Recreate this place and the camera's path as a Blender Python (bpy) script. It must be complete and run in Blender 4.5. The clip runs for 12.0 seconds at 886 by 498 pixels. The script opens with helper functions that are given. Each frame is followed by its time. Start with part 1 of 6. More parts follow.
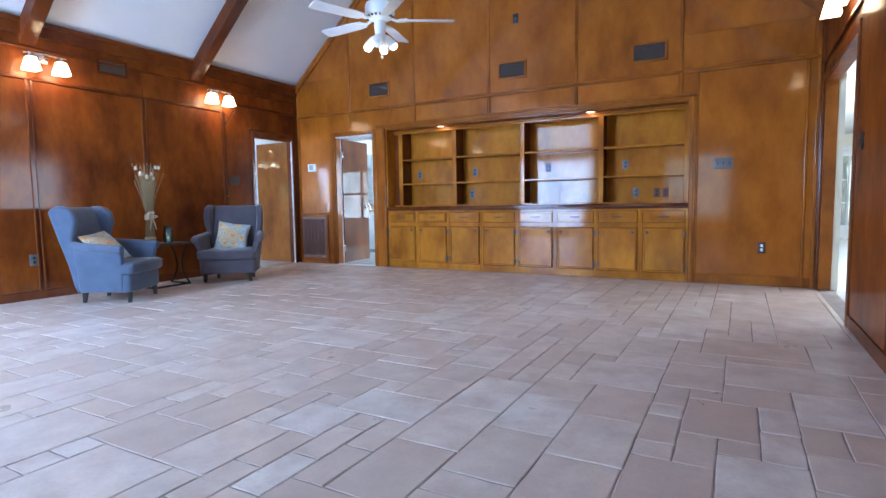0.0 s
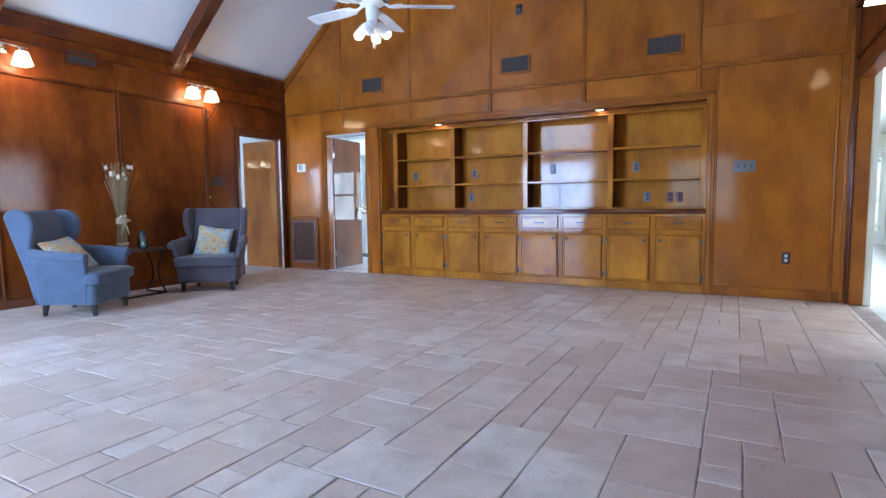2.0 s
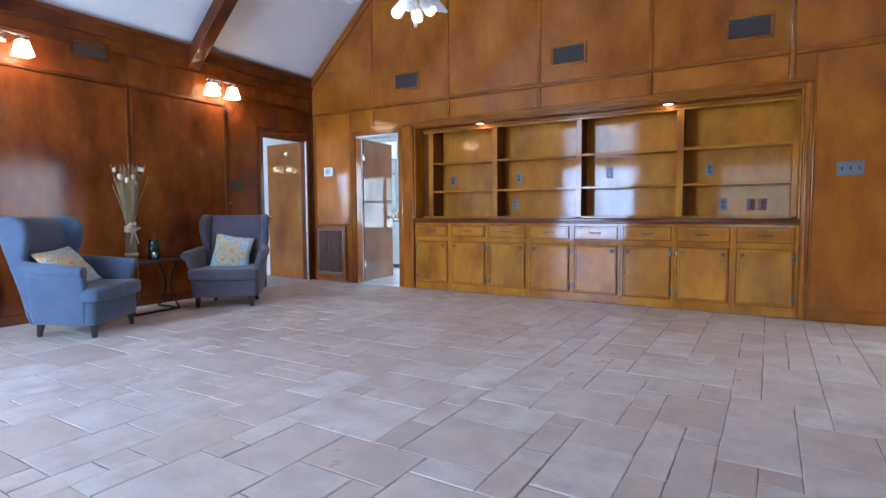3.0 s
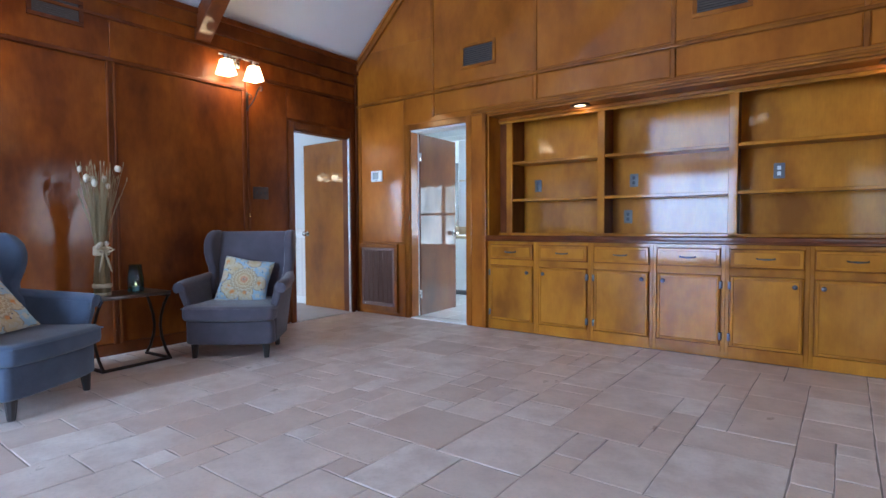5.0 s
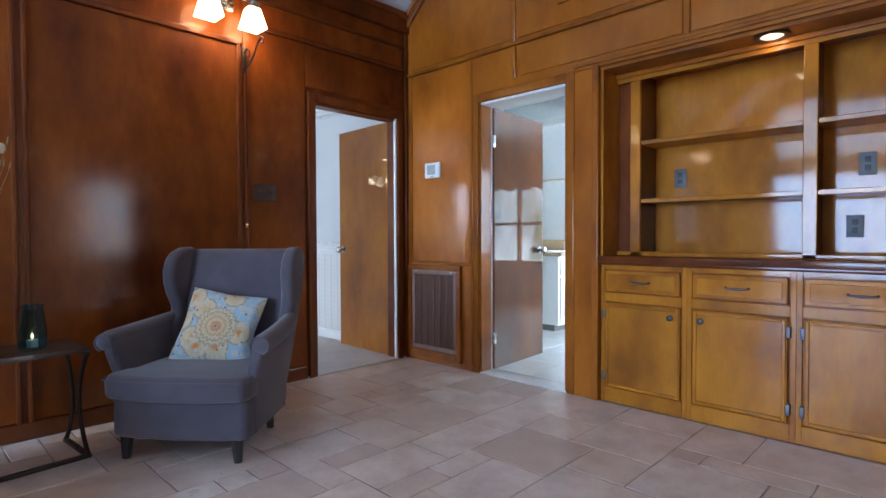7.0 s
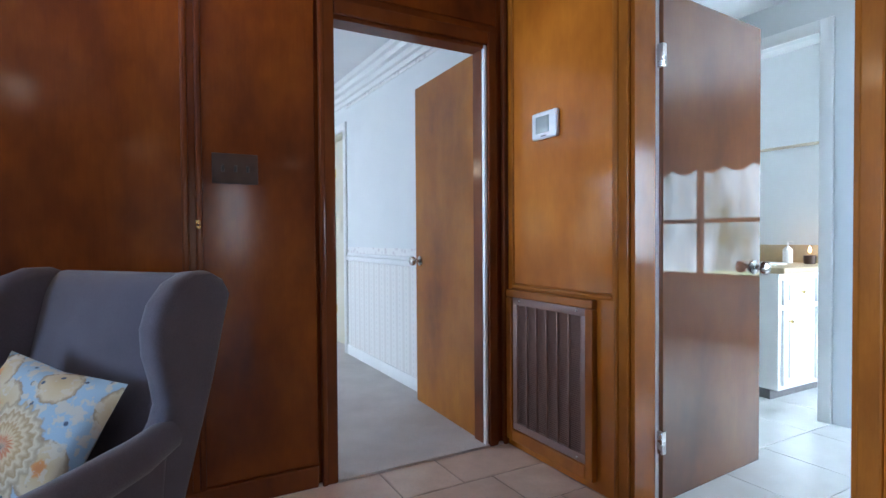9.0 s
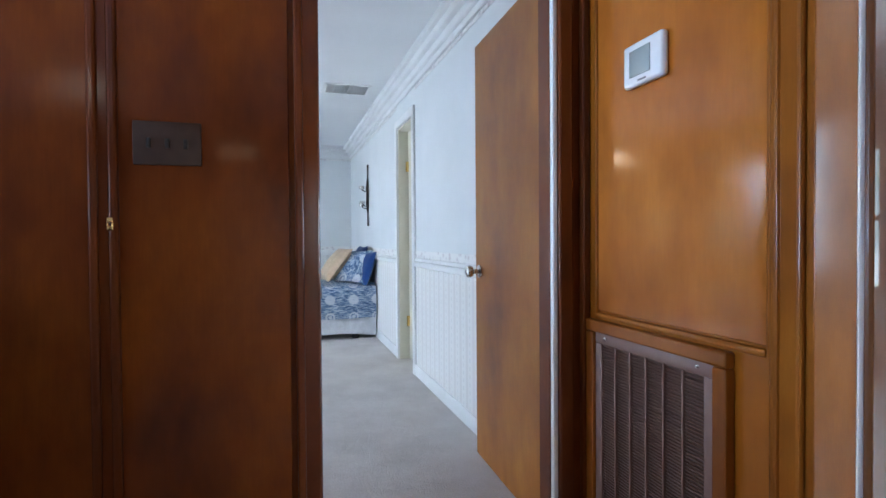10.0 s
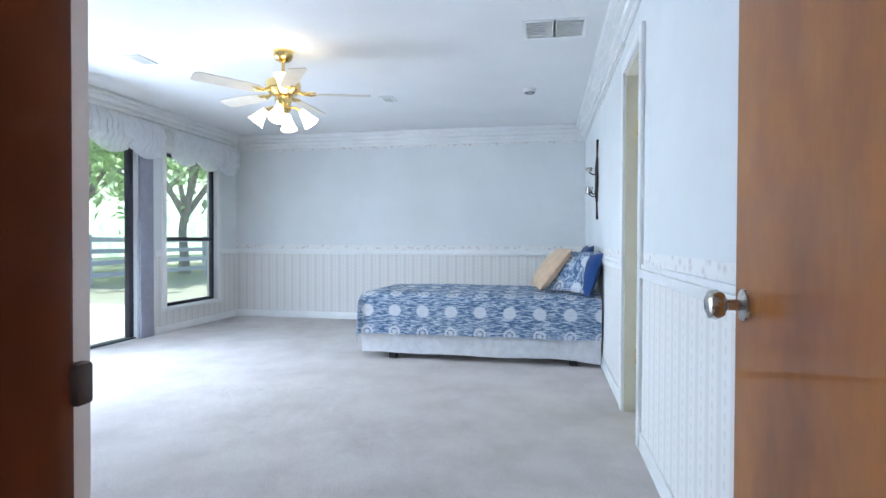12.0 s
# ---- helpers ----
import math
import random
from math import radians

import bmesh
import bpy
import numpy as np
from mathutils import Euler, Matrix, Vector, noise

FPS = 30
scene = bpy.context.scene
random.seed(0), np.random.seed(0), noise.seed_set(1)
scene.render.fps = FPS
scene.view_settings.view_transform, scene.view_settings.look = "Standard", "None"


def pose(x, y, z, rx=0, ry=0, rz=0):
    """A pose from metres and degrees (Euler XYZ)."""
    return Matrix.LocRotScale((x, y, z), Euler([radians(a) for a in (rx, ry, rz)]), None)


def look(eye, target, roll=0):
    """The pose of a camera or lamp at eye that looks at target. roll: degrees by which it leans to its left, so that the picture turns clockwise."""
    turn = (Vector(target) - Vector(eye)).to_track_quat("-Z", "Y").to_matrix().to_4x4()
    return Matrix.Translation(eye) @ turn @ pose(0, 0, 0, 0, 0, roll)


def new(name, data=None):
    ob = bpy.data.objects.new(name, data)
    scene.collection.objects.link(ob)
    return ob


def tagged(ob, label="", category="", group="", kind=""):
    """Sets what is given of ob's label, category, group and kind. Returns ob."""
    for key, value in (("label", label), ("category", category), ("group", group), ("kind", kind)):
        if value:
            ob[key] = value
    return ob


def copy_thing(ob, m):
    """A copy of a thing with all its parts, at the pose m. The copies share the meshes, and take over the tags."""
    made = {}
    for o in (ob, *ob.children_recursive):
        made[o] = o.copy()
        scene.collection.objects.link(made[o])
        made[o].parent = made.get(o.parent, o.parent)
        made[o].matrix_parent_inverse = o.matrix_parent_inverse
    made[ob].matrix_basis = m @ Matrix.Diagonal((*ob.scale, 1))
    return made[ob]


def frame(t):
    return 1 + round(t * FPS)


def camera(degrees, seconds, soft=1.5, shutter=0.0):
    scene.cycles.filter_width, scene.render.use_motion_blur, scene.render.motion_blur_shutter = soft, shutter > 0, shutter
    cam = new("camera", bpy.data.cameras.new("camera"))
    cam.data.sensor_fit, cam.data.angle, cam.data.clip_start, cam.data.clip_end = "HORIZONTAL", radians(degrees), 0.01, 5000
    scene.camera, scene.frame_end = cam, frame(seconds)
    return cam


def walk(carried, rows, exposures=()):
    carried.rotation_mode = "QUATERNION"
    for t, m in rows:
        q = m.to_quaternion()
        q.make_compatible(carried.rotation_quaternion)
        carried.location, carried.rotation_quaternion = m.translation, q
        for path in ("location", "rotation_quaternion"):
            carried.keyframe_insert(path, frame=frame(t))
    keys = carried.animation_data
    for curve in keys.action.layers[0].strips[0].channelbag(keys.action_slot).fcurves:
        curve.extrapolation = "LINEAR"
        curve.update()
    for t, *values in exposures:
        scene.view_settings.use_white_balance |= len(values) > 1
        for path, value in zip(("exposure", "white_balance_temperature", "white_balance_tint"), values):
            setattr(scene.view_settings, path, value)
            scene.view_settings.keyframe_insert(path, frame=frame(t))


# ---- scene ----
cam = camera(79.0, 12.0)
PATH = [
    (0, (6.463, -6.765, 0.934), (5.496, -5.023, 0.77), -0.9),
    (0.5, (6.462, -6.753, 0.955), (5.543, -4.984, 0.787), -0.9),
    (1, (6.409, -6.742, 0.957), (5.512, -4.963, 0.788), -0.9),
    (1.5, (6.336, -6.565, 0.965), (5.431, -4.79, 0.792), -0.7),
    (2, (6.214, -6.346, 0.985), (5.26, -4.596, 0.82), -0.6),
    (2.5, (5.972, -6.082, 0.99), (4.966, -4.36, 0.84), -0.5),
    (4.5, (4.855, -4.819, 1.005), (3.72, -3.175, 0.905), -0.2),
    (5, (4.561, -4.461, 1.008), (3.36, -2.864, 0.921), -0.3),
    (5.5, (4.273, -4.116, 1.008), (3.041, -2.542, 0.936), -0.3),
    (6, (3.988, -3.79, 1.024), (2.691, -2.268, 0.961), -0.3),
    (6.5, (3.687, -3.452, 1.033), (2.346, -1.969, 0.979), -0.2),
    (8.5, (2.493, -1.994, 1.034), (0.85, -0.855, 0.995), -0.5),
    (9, (2.206, -1.632, 1.059), (0.461, -0.656, 1.018), -0.4),
    (9.5, (1.915, -1.302, 1.061), (0.078, -0.511, 1.025), -0.4),
    (10, (1.589, -1.021, 1.067), (-0.324, -0.438, 1.034), -0.4),
    (10.5, (1.269, -0.794, 1.071), (-0.696, -0.422, 1.037), -0.1),
    (11, (0.933, -0.62, 1.053), (-1.064, -0.511, 1.025), -0.2),
    (11.5, (0.605, -0.53, 1.059), (-1.391, -0.651, 1.03), -0.2),
    (12, (0.296, -0.48, 1.038), (-1.669, -0.85, 1.009), 0.2),
]
walk(cam, [(t, look(eye, target, roll)) for t, eye, target, roll in PATH], [(0.0, 0.90, 5300, 10), (4.5, 0.76, 5350, 10), (6.5, 0.56, 5600, 10), (9.0, 0.62, 5550, 10), (10.3, 0.58, 5600, 10), (11.0, 0.62, 5650, 10), (12.0, 0.78, 5600, 10)])

# ---- light and exposure ----
world = bpy.data.worlds.new("sky")
scene.world = world
world.use_nodes = True
wn = world.node_tree.nodes
sky = wn.new("ShaderNodeTexSky")
sky.sky_type = "NISHITA"
sky.sun_disc = False
sky.sun_elevation = radians(62)
sky.sun_rotation = radians(205)
world.node_tree.links.new(sky.outputs["Color"], wn["Background"].inputs["Color"])
wn["Background"].inputs["Strength"].default_value = 0.15

sun = new("sun", bpy.data.lights.new("sun", "SUN"))
sun.data.energy, sun.data.angle, sun.data.color = 5.0, radians(0.5), (1.0, 0.95, 0.86)
sun.matrix_world = look((0, 0, 30), (30 * math.sin(radians(25)) * 0.53, 30 * math.cos(radians(25)) * 0.53, 0))


def window_light(name, eye, target, wide, high, watts, color=(0.55, 0.74, 1.0)):
    ob = new(name, bpy.data.lights.new(name, "AREA"))
    ob.data.shape, ob.data.size, ob.data.size_y = "RECTANGLE", wide, high
    ob.data.energy, ob.data.color = watts, color
    ob.matrix_world = look(eye, target)
    return ob


def bulb(name, place, watts, color=(1.0, 0.66, 0.34), radius=0.06):
    ob = new(name, bpy.data.lights.new(name, "POINT"))
    ob.data.energy, ob.data.color, ob.data.shadow_soft_size = watts, color, radius
    ob.location = place
    return ob


# daylight through the tall south windows of the living room
SOUTH = -8.3
window_light("south_daylight", (1.65, SOUTH - 0.03, 1.2), (2.2, -3.3, 0.0), 1.9, 1.95, 240)
window_light("gable_daylight", (1.65, SOUTH - 0.03, 3.0), (2.8, -3.3, 0.0), 1.9, 1.0, 52)
window_light("south_daylight_right", (5.4, SOUTH - 0.03, 1.33), (5.4, 0, 1.33), 1.6, 1.5, 12)
# daylight of the bedroom's sliding door and the sunroom, and a bathroom fill
window_light("sliding_door_daylight", (-3.10, -4.67, 1.05), (-3.10, -1.6, 0.0), 0.82, 1.85, 70, (0.78, 0.87, 1.0))
# lamp added in an unseen east opening to brighten the bathroom
window_light("bath_daylight", (3.57, 2.75, 1.4), (0, 2.1, 1.2), 1.4, 1.2, 60, (0.82, 0.92, 1.0)).data.spread = radians(95)
window_light("sunroom_daylight", (10.9, 2.0, 1.5), (7.5, 2.0, 1.2), 4.0, 1.6, 150, (0.95, 0.98, 1.0))
for sy in (-1.58, -3.73, -5.88):
    for d in (-0.14, 0.14):
        bulb("sconce_bulb", (0.085, sy + d, 2.40), 2.6)
for d in (-0.14, 0.14):
    bulb("sconce_bulb", (7.035, -1.58 + d, 2.40), 0.25)
for a in (20, 140, 260):
    bulb("fan_bulb", (3.53 + 0.14 * math.cos(radians(a)), -2.6 + 0.14 * math.sin(radians(a)), 2.36), 0.9, (1.0, 0.85, 0.62))
for k in range(4):
    a = radians(15 + 90 * k)
    bulb("bedroom_fan_bulb", (-3.42 + 0.2 * math.cos(a), -2.39 + 0.2 * math.sin(a), 1.90), 1.15, (1.0, 0.80, 0.50))
bulb("bedroom_fan_uplight", (-3.29, -2.32, 2.23), 0.9, (1.0, 0.78, 0.46), 0.025)
bulb("vanity_candle", (0.12, 2.45, 1.0), 0.3, (1.0, 0.6, 0.3), 0.02)
for rx in (2.66, 4.79):
    bulb("downlight_bulb", (rx, 0.09, 2.02), 0.5, (1.0, 0.72, 0.42), 0.03)


# ---- materials ----
class Mat:
    """A node material with short ways to add nodes."""

    def __init__(self, name, color=(0.5, 0.5, 0.5), rough=0.5, metal=0.0, coat=0.0, coat_rough=0.1, spec=0.5):
        self.m = bpy.data.materials.new(name)
        self.m.use_nodes = True
        self.t = self.m.node_tree
        self.b = self.t.nodes["Principled BSDF"]
        self.put("Base Color", (*color, 1))
        self.put("Roughness", rough)
        self.put("Metallic", metal)
        self.put("Coat Weight", coat)
        self.put("Coat Roughness", coat_rough)
        self.put("Specular IOR Level", spec)
        self.coords = self.t.nodes.new("ShaderNodeTexCoord").outputs["Object"]

    def put(self, socket, value, node=None):
        s = (node or self.b).inputs[socket]
        if isinstance(value, bpy.types.NodeSocket):
            self.t.links.new(value, s)
        else:
            s.default_value = value

    def scaled(self, x, y, z, vec=None, turn=(0, 0, 0)):
        n = self.t.nodes.new("ShaderNodeMapping")
        self.put("Vector", vec or self.coords, n)
        n.inputs["Scale"].default_value = (x, y, z)
        n.inputs["Rotation"].default_value = [radians(a) for a in turn]
        return n.outputs["Vector"]

    def noise(self, scale, detail=3.0, vec=None, rough=0.55):
        n = self.t.nodes.new("ShaderNodeTexNoise")
        self.put("Vector", vec or self.coords, n)
        self.put("Scale", scale, n)
        self.put("Detail", detail, n)
        self.put("Roughness", rough, n)
        return n.outputs["Fac"]

    def cells(self, scale, vec=None, out="Distance"):
        n = self.t.nodes.new("ShaderNodeTexVoronoi")
        self.put("Vector", vec or self.coords, n)
        self.put("Scale", scale, n)
        return n.outputs[out]

    def ramp(self, fac, *stops):
        n = self.t.nodes.new("ShaderNodeValToRGB")
        self.put("Fac", fac, n)
        e = n.color_ramp.elements
        while len(e) < len(stops):
            e.new(0.5)
        for k, (at, c) in enumerate(stops):
            e[k].position = at
            e[k].color = (*c, 1) if isinstance(c, tuple) else (c, c, c, 1)
        return n.outputs["Color"]

    def mix(self, fac, a, b, mode="MIX"):
        n = self.t.nodes.new("ShaderNodeMix")
        n.data_type, n.blend_type = "RGBA", mode
        self.put(0, fac, n)
        self.put(6, (*a, 1) if isinstance(a, tuple) else a, n)
        self.put(7, (*b, 1) if isinstance(b, tuple) else b, n)
        return n.outputs[2]

    def math(self, op, a, b=0.0, c=0.0):
        n = self.t.nodes.new("ShaderNodeMath")
        n.operation = op
        self.put(0, a, n)
        self.put(1, b, n)
        self.put(2, c, n)
        return n.outputs[0]

    def axes(self, vec=None):
        n = self.t.nodes.new("ShaderNodeSeparateXYZ")
        self.put(0, vec or self.coords, n)
        return n.outputs

    def random(self):
        return self.t.nodes.new("ShaderNodeObjectInfo").outputs["Random"]

    def moved(self, amount):
        """Coordinates shifted by the object's random number, so that alike pieces differ."""
        n = self.t.nodes.new("ShaderNodeVectorMath")
        n.operation = "ADD"
        self.put(0, self.coords, n)
        self.put(1, self.math("MULTIPLY", self.random(), amount), n)
        return n.outputs[0]

    def bump(self, height, strength=0.3, distance=0.01):
        n = self.t.nodes.new("ShaderNodeBump")
        self.put("Height", height, n)
        self.put("Strength", strength, n)
        self.put("Distance", distance, n)
        self.put("Normal", n.outputs["Normal"])

    def glow(self, color, strength):
        self.put("Emission Color", (*color, 1))
        self.put("Emission Strength", strength)


def varnished(name, dark, mid, light, grain=(14, 14, 0.9), coat=0.55, gloss=0.10, ior=1.5):
    """Varnished plywood: blotchy stain, fine upright grain, a wavy coat of lacquer."""
    w = Mat(name, mid, 0.55, coat=coat, coat_rough=gloss, spec=0.12)
    shift = w.moved(37.0)
    blotch = w.noise(2.6, 4, w.scaled(1, 1, 0.55, shift), 0.6)
    small = w.noise(11, 4, w.scaled(1, 1, 0.5, shift), 0.65)
    lines = w.noise(9, 5, w.scaled(*grain, shift), 0.65)
    c = w.ramp(blotch, (0.31, dark), (0.5, mid), (0.69, light))
    c = w.mix(w.ramp(small, (0.42, 0.0), (0.70, 0.30)), c, dark)
    c = w.mix(w.ramp(lines, (0.35, 0.16), (0.65, 0.0)), c, dark)
    tone = w.ramp(w.random(), (0.0, 0.86), (1.0, 1.08))
    w.put("Base Color", w.mix(1.0, c, tone, "MULTIPLY"))
    w.put("Coat Roughness", w.ramp(blotch, (0.3, gloss * 0.7), (0.7, gloss * 1.6)))
    w.put("Coat IOR", ior)
    w.bump(w.math("ADD", w.noise(2.3, 2, shift), w.math("MULTIPLY", lines, 0.03)), 0.14, 0.02)
    return w.m


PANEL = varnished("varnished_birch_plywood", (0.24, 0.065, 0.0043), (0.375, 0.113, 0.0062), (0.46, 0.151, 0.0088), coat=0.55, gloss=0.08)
# PANEL's plywood again, with the side walls' weaker light put into the colour
PANEL_SHADED = varnished("varnished_shaded_birch_plywood", (0.085, 0.015, 0.0022), (0.195, 0.044, 0.0034), (0.28, 0.073, 0.005), coat=0.32)
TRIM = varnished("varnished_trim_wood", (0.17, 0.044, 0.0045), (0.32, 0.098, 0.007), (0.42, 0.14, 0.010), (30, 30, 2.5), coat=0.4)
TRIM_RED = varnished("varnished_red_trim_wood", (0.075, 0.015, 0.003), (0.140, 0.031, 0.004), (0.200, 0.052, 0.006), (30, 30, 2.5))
SHELFWOOD = varnished("varnished_shelf_wood", (0.26, 0.082, 0.0055), (0.46, 0.167, 0.0075), (0.58, 0.230, 0.011), coat=0.5, gloss=0.06)
DOORWOOD = varnished("varnished_slab_door_wood", (0.19, 0.055, 0.005), (0.33, 0.112, 0.009), (0.42, 0.155, 0.013), coat=0.6, gloss=0.03)
DOORRED = varnished("varnished_red_door_wood", (0.085, 0.024, 0.006), (0.140, 0.043, 0.009), (0.18, 0.060, 0.012), coat=1.0, gloss=0.02, ior=1.75)

f = Mat("stone_floor_tile", (0.42, 0.33, 0.28), 0.42, spec=0.45)
v = f.moved(53.0)
base = f.ramp(f.random(), (0.0, (0.56, 0.43, 0.35)), (0.3, (0.76, 0.65, 0.57)), (0.55, (0.62, 0.48, 0.39)), (0.8, (0.80, 0.72, 0.65)), (1.0, (0.66, 0.54, 0.455)))
cloud = f.noise(4.5, 5, v, 0.62)
fine = f.noise(55, 4, v, 0.6)
c = f.mix(f.ramp(cloud, (0.36, 0.0), (0.68, 0.75)), base, (0.51, 0.39, 0.325))
c = f.mix(f.ramp(fine, (0.50, 0.0), (0.72, 0.22)), c, (0.38, 0.30, 0.26))
f.put("Base Color", c)
f.put("Roughness", f.ramp(cloud, (0.3, 0.27), (0.7, 0.46)))
f.bump(f.math("ADD", f.math("MULTIPLY", cloud, 1.0), f.math("MULTIPLY", fine, 0.18)), 0.30, 0.006)
TILE = f.m
f = Mat("sandy_grout", (0.20, 0.16, 0.13), 0.9)
f.put("Base Color", f.ramp(f.noise(6, 5), (0.3, (0.22, 0.18, 0.155)), (0.7, (0.38, 0.32, 0.28))))
f.bump(f.noise(180, 3), 0.4, 0.003)
GROUT = f.m

f = Mat("white_ceiling_paint", (0.80, 0.80, 0.79), 0.9)
f.put("Base Color", f.ramp(f.noise(1.2, 4), (0.3, (0.76, 0.76, 0.755)), (0.7, (0.82, 0.82, 0.81))))
f.bump(f.noise(90, 3), 0.25, 0.004)
CEILING = f.m
f = Mat("white_wall_paint", (0.80, 0.81, 0.79), 0.75)
f.put("Base Color", f.ramp(f.noise(1.7, 4), (0.3, (0.68, 0.70, 0.69)), (0.7, (0.74, 0.755, 0.745))))
f.bump(f.noise(140, 3), 0.12, 0.002)
WHITE = f.m
f = Mat("white_gloss_trim", (0.82, 0.82, 0.80), 0.38)
f.put("Base Color", f.ramp(f.noise(3.1, 4), (0.3, (0.77, 0.77, 0.75)), (0.7, (0.84, 0.84, 0.82))))
GLOSSWHITE = f.m
f = Mat("cream_door_paint", (0.70, 0.66, 0.53), 0.45)
f.put("Base Color", f.ramp(f.noise(2.4, 4), (0.3, (0.66, 0.62, 0.49)), (0.7, (0.73, 0.69, 0.56))))
CREAM = f.m

# striped wallpaper with little sprigs, below the chair rail
f = Mat("striped_wallpaper", (0.75, 0.73, 0.68), 0.8)
ax = f.axes()
run = f.math("ADD", ax[0], ax[1])
wave = f.math("FRACT", f.math("MULTIPLY", run, 9.0))
stripe = f.ramp(wave, (0.10, 0.0), (0.14, 1.0), (0.44, 1.0), (0.48, 0.0))
dots = f.math("FRACT", f.math("MULTIPLY", ax[2], 22.0))
sprig = f.math("MULTIPLY", f.ramp(f.math("ABSOLUTE", f.math("SUBTRACT", wave, 0.74)), (0.05, 1.0), (0.09, 0.0)), f.ramp(f.math("ABSOLUTE", f.math("SUBTRACT", dots, 0.5)), (0.22, 1.0), (0.30, 0.0)))
c = f.mix(stripe, (0.76, 0.745, 0.71), (0.69, 0.665, 0.63))
f.put("Base Color", f.mix(f.math("MULTIPLY", sprig, 0.32), c, (0.46, 0.46, 0.44)))
WALLPAPER = f.m
# floral paper border
f = Mat("floral_paper_border", (0.7, 0.68, 0.65), 0.8)
ax = f.axes()
run = f.math("ADD", ax[0], ax[1])
leaf = f.cells(17, f.scaled(1, 1, 1.4))
c = f.ramp(leaf, (0.18, (0.62, 0.57, 0.56)), (0.32, (0.71, 0.70, 0.68)), (0.5, (0.78, 0.77, 0.74)))
f.put("Base Color", c)
BORDER = f.m

f = Mat("beige_carpet", (0.50, 0.45, 0.40), 0.95, spec=0.15)
big = f.noise(2.6, 4, None, 0.6)
tuft = f.noise(160, 2)
c = f.ramp(big, (0.3, (0.62, 0.57, 0.535)), (0.55, (0.73, 0.68, 0.645)), (0.75, (0.79, 0.75, 0.715)))
f.put("Base Color", f.mix(f.ramp(tuft, (0.35, 0.35), (0.6, 0.0)), c, (0.42, 0.375, 0.345)))
f.bump(f.math("ADD", tuft, f.math("MULTIPLY", f.noise(14, 3), 1.6)), 0.7, 0.02)
CARPET = f.m

def wool(name, low, high, dark):
    """Upholstery: a fine woven wool with a faint sheen."""
    w = Mat(name, low, 0.92, spec=0.2)
    weave = w.noise(420, 2)
    c = w.ramp(w.noise(7, 4), (0.3, low), (0.7, high))
    w.put("Base Color", w.mix(w.ramp(weave, (0.35, 0.45), (0.6, 0.0)), c, dark))
    w.put("Sheen Weight", 0.25)
    w.bump(weave, 0.35, 0.002)
    return w.m


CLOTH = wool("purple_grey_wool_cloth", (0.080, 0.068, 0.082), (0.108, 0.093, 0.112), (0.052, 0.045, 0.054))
# the same wool with the window's blue daylight put into the colour
CLOTH_DAYLIT = wool("daylit_wool_cloth", (0.072, 0.092, 0.138), (0.098, 0.124, 0.182), (0.048, 0.060, 0.090))

# printed cushion: a big cream flower on pale blue, with ragged cream and orange blossoms round it
f = Mat("floral_cushion_print", (0.5, 0.5, 0.5), 0.85)
ax = f.axes()
wob = f.math("MULTIPLY", f.math("SUBTRACT", f.noise(60, 4, None, 0.7), 0.5), 0.035)
rr = f.math("SQRT", f.math("ADD", f.math("POWER", ax[0], 2.0), f.math("POWER", f.math("ADD", ax[1], 0.01), 2.0)))
petal = f.math("MULTIPLY", f.math("SINE", f.math("MULTIPLY", f.math("ARCTAN2", ax[1], ax[0]), 22.0)), 0.005)
ring = f.math("ADD", f.math("ADD", rr, petal), wob)
blossom = f.math("ADD", f.cells(8.5), f.math("MULTIPLY", wob, 5.0))
ground = f.ramp(blossom, (0.0, (0.55, 0.20, 0.06)), (0.14, (0.60, 0.26, 0.08)), (0.20, (0.52, 0.40, 0.22)), (0.46, (0.56, 0.47, 0.31)), (0.53, (0.30, 0.22, 0.14)), (0.56, (0.33, 0.45, 0.54)))
ground = f.mix(f.ramp(f.cells(27), (0.13, 1.0), (0.19, 0.0)), ground, (0.07, 0.10, 0.15))
ground = f.mix(f.ramp(f.noise(34, 4), (0.53, 0.0), (0.57, 0.8)), ground, (0.56, 0.50, 0.38))
flower = f.ramp(ring, (0.0, (0.05, 0.04, 0.05)), (0.012, (0.56, 0.42, 0.28)), (0.020, (0.50, 0.14, 0.05)), (0.034, (0.62, 0.50, 0.30)), (0.052, (0.40, 0.26, 0.12)), (0.060, (0.62, 0.52, 0.34)), (0.078, (0.36, 0.25, 0.13)), (0.086, (0.60, 0.52, 0.36)), (0.104, (0.30, 0.22, 0.13)))
f.put("Base Color", f.mix(f.ramp(ring, (0.100, 0.0), (0.108, 1.0)), flower, ground))
f.bump(f.noise(300, 2), 0.3, 0.002)
PRINT = f.m

# woven bedspread: streaky blue and white with rows of pale medallions
f = Mat("blue_woven_bedspread", (0.2, 0.3, 0.45), 0.85)
ax = f.axes()
streak = f.noise(30, 4, f.scaled(0.6, 0.6, 4.0), 0.6)
streak2 = f.noise(55, 3, f.scaled(3.0, 0.35, 3.0))
c = f.ramp(f.math("MULTIPLY", f.math("ADD", streak, streak2), 0.5), (0.40, (0.035, 0.075, 0.165)), (0.49, (0.14, 0.22, 0.36)), (0.56, (0.50, 0.56, 0.63)))
height = f.math("ADD", ax[2], f.math("MULTIPLY", ax[0], -1.0))
cu = f.math("SUBTRACT", f.math("FRACT", f.math("MULTIPLY", f.math("ADD", ax[1], 0.05), 4.05)), 0.5)
cv = f.math("SUBTRACT", f.math("FRACT", f.math("MULTIPLY", height, 5.2)), 0.5)
